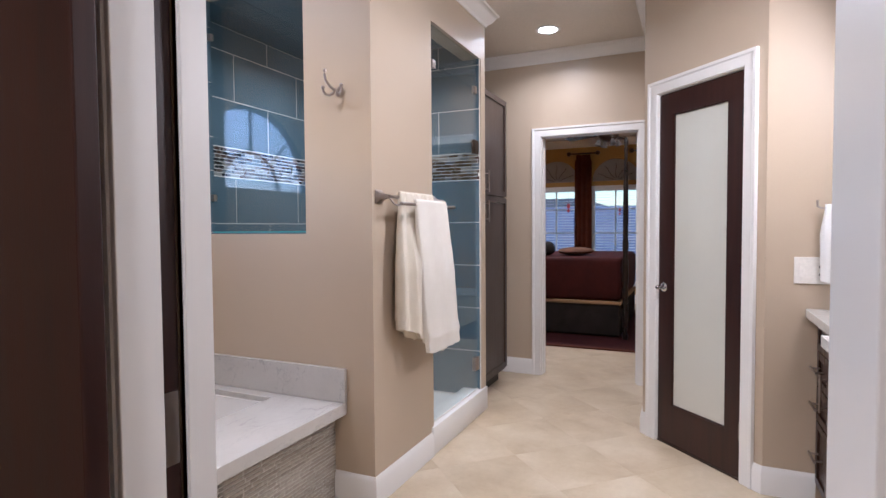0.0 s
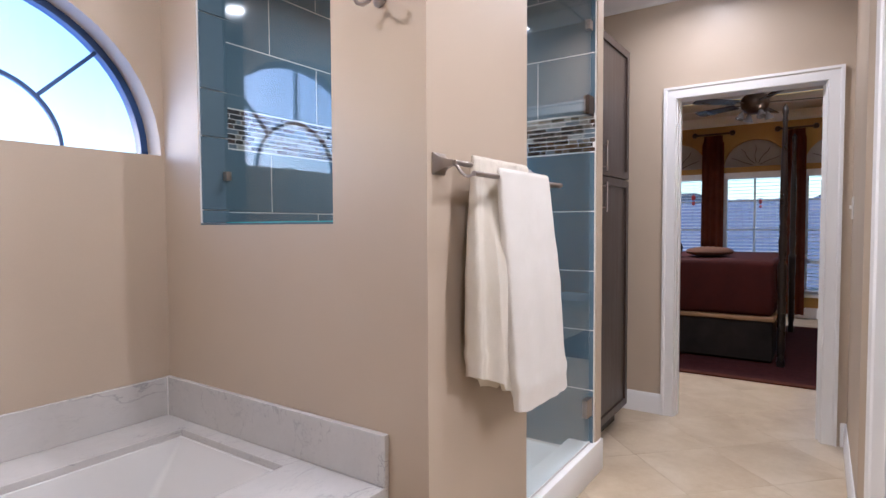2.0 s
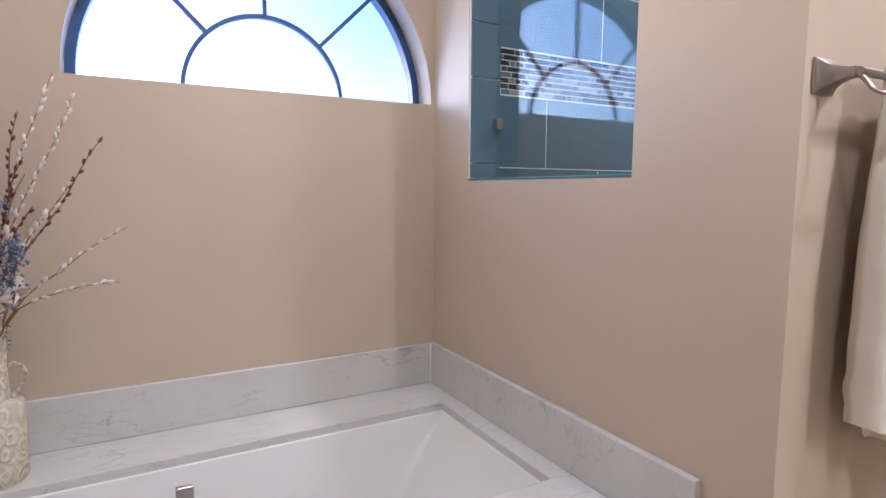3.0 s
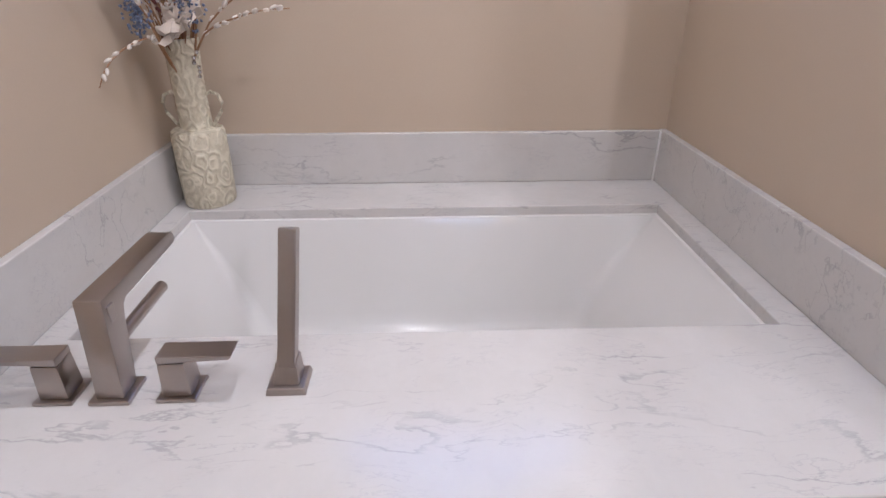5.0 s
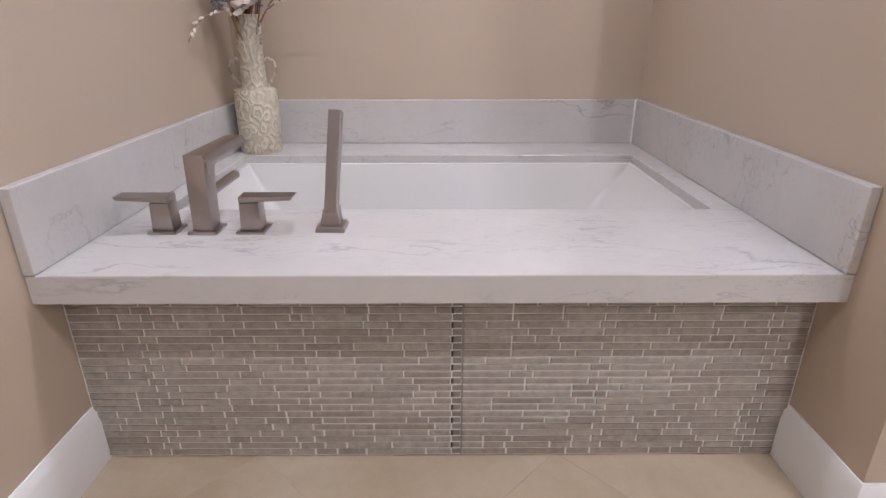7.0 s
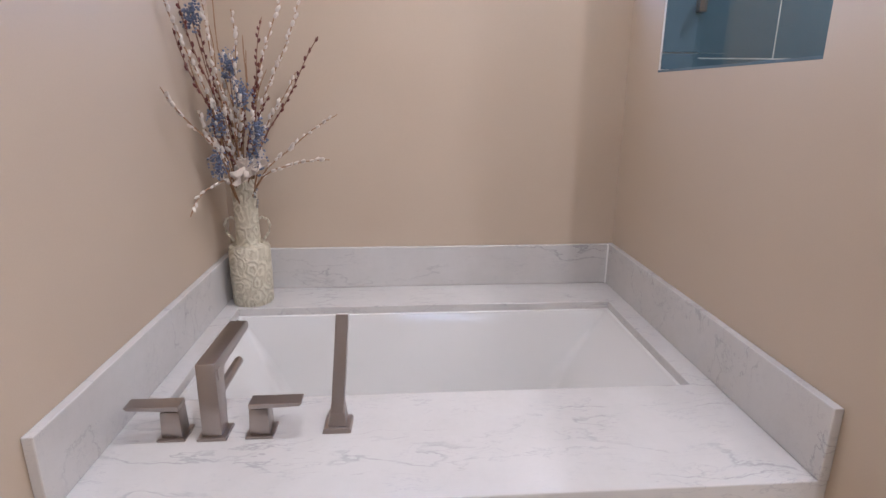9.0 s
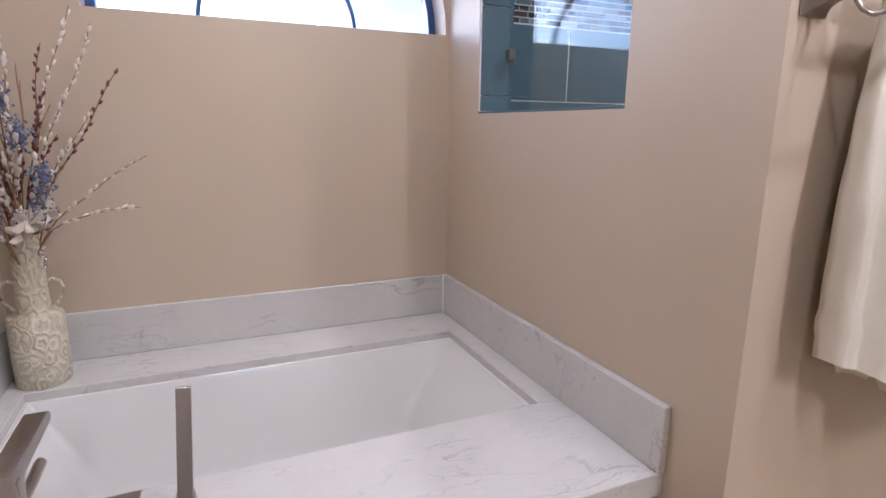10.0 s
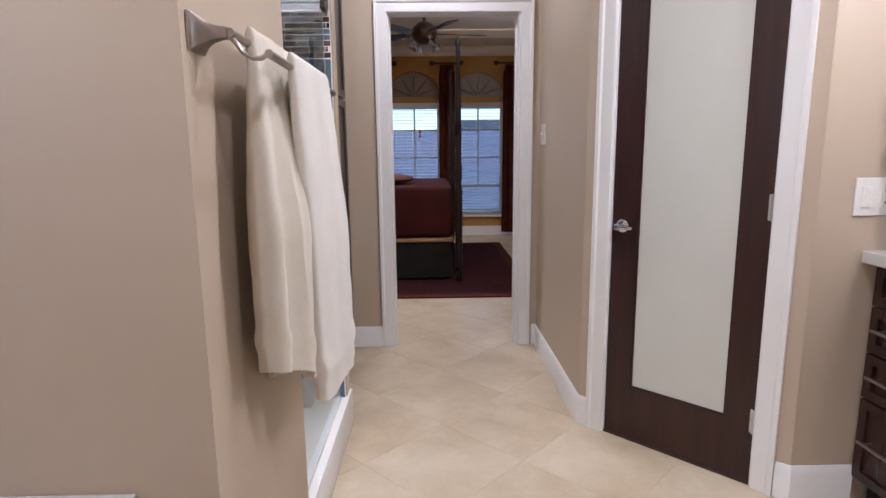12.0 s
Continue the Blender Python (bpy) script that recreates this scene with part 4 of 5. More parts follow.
def counter():
    bm = bmesh.new()
    prism(bm, [(1.80, 0.838), (2.157, 0.838), (2.157, -0.82), (1.735, -0.82), (1.735, 0.135), (1.80, 0.135)], "z", 0.857, 0.897)
    bmesh.ops.bevel(bm, geom=list(bm.edges), offset=0.003, segments=2, affect="EDGES", profile=0.5)
    return bm


cslab = part("slab", rel(counter(), ct), QUARTZ, ct)
cut = obj("sink_cutter", boxes((1.90, 2.12, 0.30, 0.66, 0.80, 0.95), bevel=0.02), None)
bo = cslab.modifiers.new("sink", "BOOLEAN")
bo.object, bo.operation, bo.solver = cut, "DIFFERENCE", "EXACT"
cut.hide_render = True
sk = thing("sink_basin", (2.01, 0.48, 0.72), "white undermount sink basin", "sink")
bm = bmesh.new()
box(bm, 1.893, 2.127, 0.293, 0.667, 0.72, 0.73)
for r in ((1.885, 1.895, 0.288, 0.672, 0.72, 0.855), (2.125, 2.135, 0.288, 0.672, 0.72, 0.855), (1.895, 2.125, 0.288, 0.298, 0.72, 0.855), (1.895, 2.125, 0.662, 0.672, 0.72, 0.855)):
    box(bm, *r)
part("bowl", rel(bm, sk), ACRYLIC, sk)

mf = thing("vanity_mirror", (2.13, 0.0, 0.9), "wide mirror in an espresso frame with a moulded cornice", "mirror")
part("side_post", rel(boxes((2.075, 2.157, 0.755, 0.825, 0.899, 1.979), bevel=0.003), mf), ESPRESSO, mf)
part("side_post", rel(boxes((2.075, 2.157, -0.82, -0.75, 0.899, 1.979), bevel=0.003), mf), ESPRESSO, mf)
part("mirror_glass", rel(boxes((2.145, 2.154, -0.75, 0.755, 0.93, 1.979)), mf), MIRROR, mf)
part("lower_rail", rel(boxes((2.12, 2.157, -0.75, 0.755, 0.899, 0.93), bevel=0.003), mf), ESPRESSO, mf)
vb = thing("light_valance", (2.10, 0.0, 2.0), "dark wood light valance with a moulded cornice above the mirror", "valance")
part("front_board", rel(boxes((2.060, 2.074, -0.84, 0.830, 1.98, 2.12), bevel=0.002), vb), GREYWOOD, vb)
part("side_board", rel(boxes((2.075, 2.157, 0.812, 0.830, 1.98, 2.12)), vb), GREYWOOD, vb)
part("side_board", rel(boxes((2.075, 2.157, -0.84, -0.82, 1.98, 2.12)), vb), GREYWOOD, vb)
bm = bmesh.new()
prof = [(2.157, 2.121), (2.062, 2.121), (2.052, 2.128), (2.046, 2.145), (2.030, 2.158), (2.024, 2.175), (2.012, 2.185), (2.012, 2.205), (2.157, 2.205)]
prism(bm, prof, "y", -0.86, 0.832)
part("cornice", rel(bm, vb), GREYWOOD, vb)

tr = thing("towel_ring", (1.925, 0.84, 1.462), "square brushed nickel towel ring on the end wall", "towel ring")
bm = flared_post(pose(0, 0, 0, 0, 0, -90) @ Matrix.Diagonal((0.75, 0.85, 0.85, 1)))
part("post", bm, NICKEL, tr, smooth=True)
part("ring", tube(bmesh.new(), [(0.0, -0.042, 0.005), (0.088, -0.042, 0.005), (0.102, -0.042, -0.006), (0.104, -0.042, -0.08), (0.100, -0.042, -0.098), (0.09, -0.042, -0.105), (-0.08, -0.042, -0.105), (-0.092, -0.042, -0.098), (-0.094, -0.042, -0.07)], 0.0045, 10), NICKEL, tr, smooth=True)


def hand_towel():
    t = thing("hand_towel", (1.938, 0.798, 1.357), "bright white terry hand towel hanging in the towel ring", "towel")
    bm = bmesh.new()
    n, levels = 60, [(-0.016, 0.25), (-0.012, 0.6), (-0.006, 0.85), (0.0, 1.0)] + [(0.0107 * k, 1.0) for k in range(1, 32)]
    rings = []
    for down, top in levels:
        ring = []
        for i in range(n):
            th = 2 * math.pi * i / n
            c, q = math.cos(th), math.sin(th)
            u = math.copysign(abs(c) ** 0.6, c)
            k = min(1, max(0, down) / 0.12)
            fold = 0.006 * math.sin(u * 6.5 + 0.8 + down * 5) + 0.003 * math.sin(u * 15 - down * 9)
            band = 0.0025 if 0.262 < down < 0.285 else 0
            thick = (0.013 + 0.008 * k - band) * math.copysign(abs(q) ** 0.6, q) * top
            ring.append(bm.verts.new((u * (0.078 + 0.020 * k - 0.010 * down / 0.33), thick - 0.004 + fold * (0.4 + 0.6 * k), -down + 0.007 * math.sin(u * 4) * k)))
        rings.append(ring)
    for a, b in zip(rings, rings[1:]):
        for i in range(n):
            bm.faces.new((a[i], a[(i + 1) % n], b[(i + 1) % n], b[i]))
    bm.faces.new(rings[0][::-1])
    bm.faces.new(rings[-1])
    bmesh.ops.recalc_face_normals(bm, faces=bm.faces)
    part("cloth", bm, BRIGHTTERRY, t, smooth=True)


hand_towel()


def wall_plate(name, m, label, w, h):
    p = new(name)
    p.matrix_world = m
    tagged(p, label, "wall plate")
    part("plate", boxes((-w / 2, w / 2, -0.006, -0.0005, -h / 2, h / 2), bevel=0.002), PLASTIC, p)
    return p


pl = wall_plate("outlet_plate", pose(1.822, 0.84, 1.073), "white wall plate with a switch and a power outlet", 0.140, 0.122)
part("rocker", boxes((-0.050, -0.018, -0.010, -0.0062, -0.033, 0.033), bevel=0.001), PLASTIC, pl)
part("outlet_face", boxes((0.018, 0.052, -0.009, -0.0062, -0.034, 0.034), bevel=0.001), PLASTIC, pl)
for z in (-0.018, 0.018):
    for x in (0.028, 0.042):
        part("slot", boxes((x - 0.0018, x + 0.0018, -0.0098, -0.0091, z - 0.005, z + 0.005)), SLOT, pl)
sp = wall_plate("switch_plate", pose(HALLR, 2.37, 1.33, 0, 0, 90 + 180), "white toggle switch plate on the hall wall", 0.115, 0.118)
part("toggle", boxes((-0.005, 0.005, -0.018, -0.0062, -0.004, 0.014), bevel=0.001), PLASTIC, sp)

# ---- recessed ceiling lights ----
# The fixtures of the last two, assumed cans stay out of view.
for cx, cy in CANS:
    cl = thing("recessed_light", (cx, cy, CEIL), "round recessed ceiling light with a white trim ring, lit", "ceiling light", "recessed ceiling lights")
    bm = bmesh.new()
    n = 32
    prof = [(0.092, -0.0005), (0.092, -0.004), (0.072, -0.008), (0.066, -0.006), (0.066, -0.0005)]
    rings = [[bm.verts.new((r * math.cos(2 * math.pi * i / n), r * math.sin(2 * math.pi * i / n), z)) for i in range(n)] for r, z in prof]
    for a, b in zip(rings, rings[1:] + rings[:1]):
        for i in range(n):
            bm.faces.new((a[i], a[(i + 1) % n], b[(i + 1) % n], b[i]))
    bmesh.ops.recalc_face_normals(bm, faces=bm.faces)
    part("trim_ring", bm, TRIM, cl, smooth=True)
    part("lens", lathe(bmesh.new(), [(0.001, -0.003), (0.0655, -0.003), (0.0655, -0.0008), (0.001, -0.0008)], 32), GLOW, cl, "glowing lens")


# ---- vase with dried stems ----
def vase():
    v = thing("vase", (-1.206, -1.363, DZ + 0.0005), "pale cream carved ceramic vase with two small ears", "vase")
    body = [(0.002, 0.0), (0.069, 0.0), (0.073, 0.006), (0.075, 0.10), (0.074, 0.198), (0.071, 0.208), (0.063, 0.212), (0.052, 0.212), (0.044, 0.217), (0.041, 0.30), (0.043, 0.38), (0.046, 0.425), (0.049, 0.440), (0.046, 0.442), (0.040, 0.42), (0.036, 0.30), (0.002, 0.29)]
    bm = lathe(bmesh.new(), body, 40, squash=0.95)
    part("body", bm, CERAMIC, v, smooth=True)
    for s in (-1, 1):
        pts = [(0, s * 0.044, 0.216), (0, s * 0.056, 0.232), (0, s * 0.072, 0.255), (0, s * 0.078, 0.280), (0, s * 0.070, 0.300), (0, s * 0.052, 0.308), (0, s * 0.035, 0.298)]
        part("ear", tube(bmesh.new(), pts, 0.0045, 10), CERAMIC, v, smooth=True)


vase()


def stems():
    rnd = random.Random(5)
    base = Vector((-1.206, -1.363, DZ + 0.415))
    # lean along y and x, height, kind
    plan = [(-0.046, 0.04, 0.63, "t"), (-0.07, 0.10, 0.50, "r"), (-0.085, 0.30, 0.64, "w"), (-0.085, 0.22, 0.48, "r"), (0.01, 0.0, 0.56, "w"), (0.10, 0.0, 0.54, "r"), (0.18, 0.0, 0.64, "w"),
            (0.23, 0.0, 0.60, "w"), (0.29, 0.03, 0.48, "r"), (0.20, 0.06, 0.37, "w"), (0.33, 0.02, 0.24, "w"), (0.31, 0.08, 0.19, "w"), (0.06, 0.06, 0.48, "t"), (0.03, 0.10, 0.42, "w"), (0.09, 0.04, 0.34, "r"), (-0.02, 0.12, 0.50, "t"), (0.12, 0.06, 0.42, "r"), (0.05, 0.14, 0.20, "w"), (-0.085, 0.36, 0.32, "w"), (-0.095, 0.26, 0.17, "d"), (-0.085, 0.18, 0.56, "r"), (-0.04, 0.16, 0.60, "w"), (-0.02, 0.08, 0.30, "t"), (0.05, 0.05, 0.28, "r"), (-0.06, 0.10, 0.22, "r"), (-0.03, 0.05, 0.44, "w"),
            (-0.05, 0.12, 0.36, "w"), (0.04, 0.10, 0.33, "w"), (0.09, 0.12, 0.25, "w"), (0.0, 0.15, 0.27, "w"), (-0.06, 0.16, 0.26, "w"), (0.13, 0.10, 0.30, "r"), (-0.03, 0.02, 0.42, "t"), (0.06, -0.02, 0.44, "t"), (-0.085, 0.15, 0.40, "t"), (0.12, 0.02, 0.38, "t"), (-0.07, 0.05, 0.30, "r")]
    for dy, dx, h, kind in plan:
        tipx = max(-0.06, dx + rnd.uniform(-0.02, 0.02))
        name = "dried_stem"
        st = thing(name, tuple(base), {"w": "thin dried twig with white buds in the vase", "r": "dark red dried twig with small buds in the vase", "t": "bare tan dried twig in the vase", "d": "drooping dried twig with white buds in the vase"}[kind], "dried flower", "dried stems in the vase")
        pts = []
        off = Vector((rnd.uniform(-0.012, 0.012), rnd.uniform(-0.014, 0.014), -0.10))
        for i in range(11):
            s = i / 10
            sag = -0.22 * s ** 2.2 if kind == "d" else -0.09 * s * s if h < 0.22 else 0
            y = dy * (s ** 1.15) * (0.98)
            y = max(y, -0.093)
            pts.append(Vector((off.x + tipx * s, off.y + y + 0.008 * math.sin(s * 9 + dy * 30), off.z + 0.10 * min(1, s * 3) + h * s + sag)))
        part("twig", tube(bmesh.new(), pts, 0.0030, 6, 0.45), TWIG if kind == "r" else TWIGTAN, st, smooth=True)
        if kind == "t":
            continue
        bm = bmesh.new()
        n = int(6 + 24 * max(h, 0.2))
        for k in range(n):
            s = 0.30 + 0.70 * (k + rnd.random() * 0.6) / n
            f = min(9.999, s * 10)
            a, b = pts[int(f)], pts[min(10, int(f) + 1)]
            p = a.lerp(b, f - int(f))
            d = (b - a).normalized() if (b - a).length else Vector((0, 0, 1))
            side = Vector((rnd.uniform(-1, 1), rnd.uniform(-1, 1), rnd.uniform(-0.3, 1))).normalized()
            r = rnd.uniform(0.0046, 0.0066) if kind == "r" else rnd.uniform(0.0058, 0.0096)
            q = (d + side * 0.5).to_track_quat("Z", "Y").to_matrix().to_4x4()
            blob(bm, p + side * 0.005, r, (0.8, 0.8, 1.55), 1, q)
        part("bud_spray", bm, BUDRED if kind == "r" else BUDWHITE, st, smooth=True, kind="stuff")
    for y, x, z in ((-0.080, 0.10, 0.53), (0.005, 0.06, 0.39), (0.045, 0.08, 0.30), (-0.030, 0.11, 0.22), (0.085, 0.09, 0.19), (-0.035, 0.12, 0.09), (0.075, 0.09, 0.10)):
        fl = thing("blue_flower", tuple(base + Vector((x, y, z))), "dusty blue dried flower cluster among the twigs", "dried flower", "blue flower clusters")
        bm = bmesh.new()
        for k in range(150):
            d = Vector((rnd.gauss(0, 1), rnd.gauss(0, 1), rnd.gauss(0, 1.3))).normalized() * rnd.uniform(0.006, 0.036)
            d.z *= 1.5
            blob(bm, d, rnd.uniform(0.0025, 0.0045), sub=1)
        part("florets", bm, BLUEFLOWER, fl, kind="stuff")
        part("stalk", tube(bmesh.new(), [(0, 0, 0), (-x * 0.5, -y * 0.5, -z * 0.55), (-x * 0.8, -y * 0.95, -z - 0.04)], 0.0018, 6), TWIG, fl)
    for k in range(4):
        y, x, z = (0.045, 0.11, 0.075) if k == 0 else (0.0 + 0.028 * k, 0.10, 0.03 + 0.02 * k)
        pf = thing("cream_flower", tuple(base + Vector((x, y, z))), "crinkled cream dried flower among the twigs", "dried flower", "cream flowers")
        for j in range(5):
            a = j * 72 + k * 20
            bm = bmesh.new()
            bmesh.ops.create_grid(bm, x_segments=4, y_segments=4, size=0.020)
            for v in bm.verts:
                v.co.x *= 0.6 * (1.2 - abs(v.co.y) * 30)
                v.co.y += 0.020
                v.co.z = 0.006 * math.sin(v.co.x * 200 + k) + v.co.y * 0.3
            bmesh.ops.solidify(bm, geom=bm.faces, thickness=0.0006)
            bmesh.ops.transform(bm, matrix=pose(0, 0, 0, 60, 0, 60) @ pose(0, 0, 0, 0, 0, a), verts=bm.verts)
            part("petal", bm, PETAL, pf, smooth=True)
    cr = thing("crystal_drop", tuple(base + Vector((0.06, 0.055, 0.0))), "string of clear beads hanging from the dried flowers", "ornament", "")
    for k in range(6):
        part("bead", blob(bmesh.new(), (0.012 * math.sin(k), 0.004 * math.cos(k * 2), -0.012 * k), 0.0055, sub=2), CHROME, cr)


stems()

# ---- bedroom ----
BC, BY0, BY1 = 2.74, FARW + WT, 7.45
WINS = [(-1.25, -0.470), (-0.248, 0.525), (0.712, 1.460)]
WZ0, WZ1, AZB = 0.32, 1.93, 2.04


def bedroom_wall():
    bm = bmesh.new()
    x = -2.5
    for a, b in WINS:
        box(bm, x, a, BY1, BY1 + 0.16, -0.1, 3.0)
        box(bm, a, b, BY1, BY1 + 0.16, -0.1, WZ0)
        box(bm, a, b, BY1, BY1 + 0.16, WZ1 + 0.01, AZB)
        n = 16
        r, c = (b - a) / 2, (a + b) / 2
        pts = [(c + r * math.cos(math.pi * i / n), AZB + 0.96 * r * math.sin(math.pi * i / n)) for i in range(n + 1)]
        for p, q in zip(pts, pts[1:]):
            prism(bm, [q, p, (p[0], 3.0), (q[0], 3.0)], "y", BY1, BY1 + 0.16)
        x = b
    box(bm, x, 3.5, BY1, BY1 + 0.16, -0.1, 3.0)
    return structure("wall_bedroom_window", bm, GOLD, "ochre painted wall with arched windows")


bedroom_wall()
structure("wall_bedroom_side", boxes((-2.6, -2.5, BY0, BY1 + 0.16, -0.1, 3.0), (3.5, 3.6, BY0, BY1 + 0.16, -0.1, 3.0)), GOLD, "ochre painted wall")
structure("wall_bedroom_back", boxes((-2.5, -0.951, BY0 - 0.1, BY0, -0.1, 3.0), (HALLR + 0.121, 3.5, BY0 - 0.1, BY0, -0.1, 3.0)), GOLD, "ochre painted wall")
structure("ceiling_bedroom", boxes((-2.6, 3.6, BY0, 3.6, BC, BC + 0.1), (-2.6, 3.6, 6.8, BY1 + 0.16, BC, BC + 0.1), (-2.6, -1.9, 3.6, 6.8, BC, BC + 0.1), (2.9, 3.6, 3.6, 6.8, BC, BC + 0.1), (-1.95, 2.95, 3.55, 6.85, BC + 0.121, BC + 0.2)), CEILPAINT, "white painted bedroom ceiling")
bm = bmesh.new()
prism(bm, [(BY1, BC - 0.001), (BY1, BC - 0.12), (BY1 - 0.015, BC - 0.12), (BY1 - 0.03, BC - 0.09), (BY1 - 0.09, BC - 0.03), (BY1 - 0.11, BC - 0.001)], "x", -2.5, 3.5)
structure("trim_crown_bedroom", bm, TRIM, "white crown moulding in the bedroom")
structure("baseboard_bedroom", boxes((-2.5, 3.5, BY1 - 0.015, BY1 - 0.001, 0, 0.14)), TRIM, "white baseboard in the bedroom")

for k, (a, b) in enumerate(WINS):
    w = thing("window_%d" % (k + 2), ((a + b) / 2, BY1 + 0.08, WZ0), "white framed bedroom window with an arched top", "window")
    w["kind"] = "structure"
    hw, hh = (b - a) / 2, WZ1 - WZ0
    part("window_frame", boxes((-hw + 0.001, -hw + 0.05, -0.03, 0.03, 0, hh), (hw - 0.05, hw - 0.001, -0.03, 0.03, 0, hh), (-hw + 0.05, hw - 0.05, -0.03, 0.03, 0, 0.05), (-hw + 0.05, hw - 0.05, -0.03, 0.03, hh - 0.05, hh), (-hw + 0.05, hw - 0.05, -0.03, 0.03, 0.40, 0.445), (-0.012, 0.012, -0.015, 0.015, 0.445, hh - 0.05)), TRIM, w)
    for z in (0.85, 1.25):
        part("muntin", boxes((-hw + 0.05, -0.0125, -0.012, 0.012, z - 0.01, z + 0.01), (0.0125, hw - 0.05, -0.012, 0.012, z - 0.01, z + 0.01)), TRIM, w)
    p = part("pane", boxes((-hw + 0.04, hw - 0.04, -0.003, 0.003, 0.04, hh - 0.04)), WINGLASS, w)
    p.visible_shadow = False
    part("window_sill", boxes((-hw - 0.03, hw + 0.03, -0.13, -0.081, -0.04, -0.004), bevel=0.004), TRIM, w)
    g = bmesh.new()
    n = 20
    z0 = AZB - WZ0
    prism(g, [((hw - 0.002) * math.cos(math.pi * i / n), z0 + 0.002 + (hw * 0.955) * math.sin(math.pi * i / n)) for i in range(n + 1)], "y", 0.0, 0.02)
    part("arch_panel", g, varied("arch_panel_paint", (0.40, 0.37, 0.36), (0.46, 0.43, 0.41), 0.7, 3, 90, 0.1), w, "pale arched infill panel")
    for j in range(5):
        a0 = radians(25 + j * 32.5)
        c0 = Vector((0, -0.012, z0 + 0.01))
        q = [c0 + Vector((math.cos(a0) * r + 0.012 * math.sin(r * 30), 0, math.sin(a0) * r * 0.9)) for r in (0.05, 0.12, 0.19, 0.26, 0.32)]
        part("scroll", tube(bmesh.new(), q, 0.005, 6), IRON, w, "wrought iron scroll")
    bl = thing("window_blind", ((a + b) / 2, BY1 - 0.001, WZ1), "white slatted window blind, slats open", "blind", "window blinds")
    part("headrail", boxes((-hw + 0.005, hw - 0.005, -0.055, -0.001, -0.05, 0.03), bevel=0.002), BLIND, bl)
    slat = None
    for i in range(34):
        z = -0.075 - i * 0.0465
        if slat is None:
            slat = part("slat", boxes((-hw + 0.008, hw - 0.008, -0.0245, 0.0245, -0.0026, 0.0026), m=pose(0, 0, 0, 3, 0, 0)), BLIND, bl)
            slat.location = (0, -0.03, z)
        else:
            s2 = slat.copy()
            scene.collection.objects.link(s2)
            s2.location = (0, -0.03, z)


def curtain(x0, x1, label):
    c = thing("curtain", ((x0 + x1) / 2, BY1 - 0.14, 2.48), label, "curtain", "bedroom curtains")
    bm = bmesh.new()
    n = 50
    rows = []
    for z in (0.0, -0.02, -0.06, -0.12, -0.5, -1.2, -1.9, -2.42):
        k = 0.80 if z > -0.1 else 0.94 + 0.06 * abs(z) / 2.4
        rows.append([bm.verts.new(((-0.5 + i / n) * (x1 - x0) * k, 0.028 * math.sin(i / n * (x1 - x0) * 75) * (0.6 + 0.4 * abs(z) / 2.4), z)) for i in range(n + 1)])
    for a, b in zip(rows, rows[1:]):
        for i in range(n):
            bm.faces.new((a[i], a[i + 1], b[i + 1], b[i]))
    bmesh.ops.solidify(bm, geom=bm.faces, thickness=0.004)
    part("panel", bm, CURTAIN, c, smooth=True)
    part("rod", tube(bmesh.new(), [(-(x1 - x0) / 2 - 0.06, 0, 0.02), ((x1 - x0) / 2 + 0.06, 0, 0.02)], 0.014, 10), BRONZE, c)
    for s in (-1, 1):
        part("finial", blob(bmesh.new(), (s * ((x1 - x0) / 2 + 0.09), 0, 0.02), 0.038, sub=2), BRONZE, c, smooth=True)


for x0, x1 in ((-1.72, -1.30), (-0.51, -0.215), (0.50, 0.74), (1.42, 1.80)):
    curtain(x0, x1, "rust brown floor-length curtain on a bronze rod")
for x, z, s in ((-0.62, 1.60, 1.0), (0.22, 1.52, 0.7)):
    o = thing("hanging_ornament", (x, BY1 - 0.07, z), "small red ornament hanging before the window", "ornament", "window ornaments")
    bm = blob(bmesh.new(), (0, 0, 0.03), 0.03 * s, (1, 0.5, 1.5), 2)
    blob(bm, (0, 0, -0.05 * s), 0.025 * s, (1, 0.5, 1.3), 2)
    part("beads", bm, RED, o, smooth=True)
    part("cord", tube(bmesh.new(), [(0, 0, 0.06), (0, 0, 0.26)], 0.001, 5), TWIG, o)

# bed
bed = thing("bed", (-0.4, 5.2, 0), "four-poster bed with a burgundy bedspread and a dark skirt", "bed")
part("skirt", rel(boxes((-1.45, 0.575, 4.36, 6.15, 0.02, 0.40), bevel=0.02), bed), BEDBASE, bed)
part("rail_fabric", rel(boxes((-1.46, 0.59, 4.345, 6.165, 0.385, 0.425), bevel=0.01), bed), CREAM, bed)
bm = boxes((-1.45, 0.585, 4.35, 6.16, 0.425, 0.92))
bmesh.ops.bevel(bm, geom=list(bm.edges), offset=0.05, segments=4, affect="EDGES", profile=0.5)
bmesh.ops.subdivide_edges(bm, edges=list(bm.edges), cuts=4, use_grid_fill=True)
for v in bm.verts:
    v.co += Vector((0.010 * noise.noise(v.co * 4), 0.014 * noise.noise(v.co * 5 + Vector((3, 0, 0))), 0.012 * noise.noise(v.co * 4 + Vector((0, 5, 0)))))
part("bedspread", rel(bm, bed), BEDSPREAD, bed, "burgundy quilted bedspread", True)
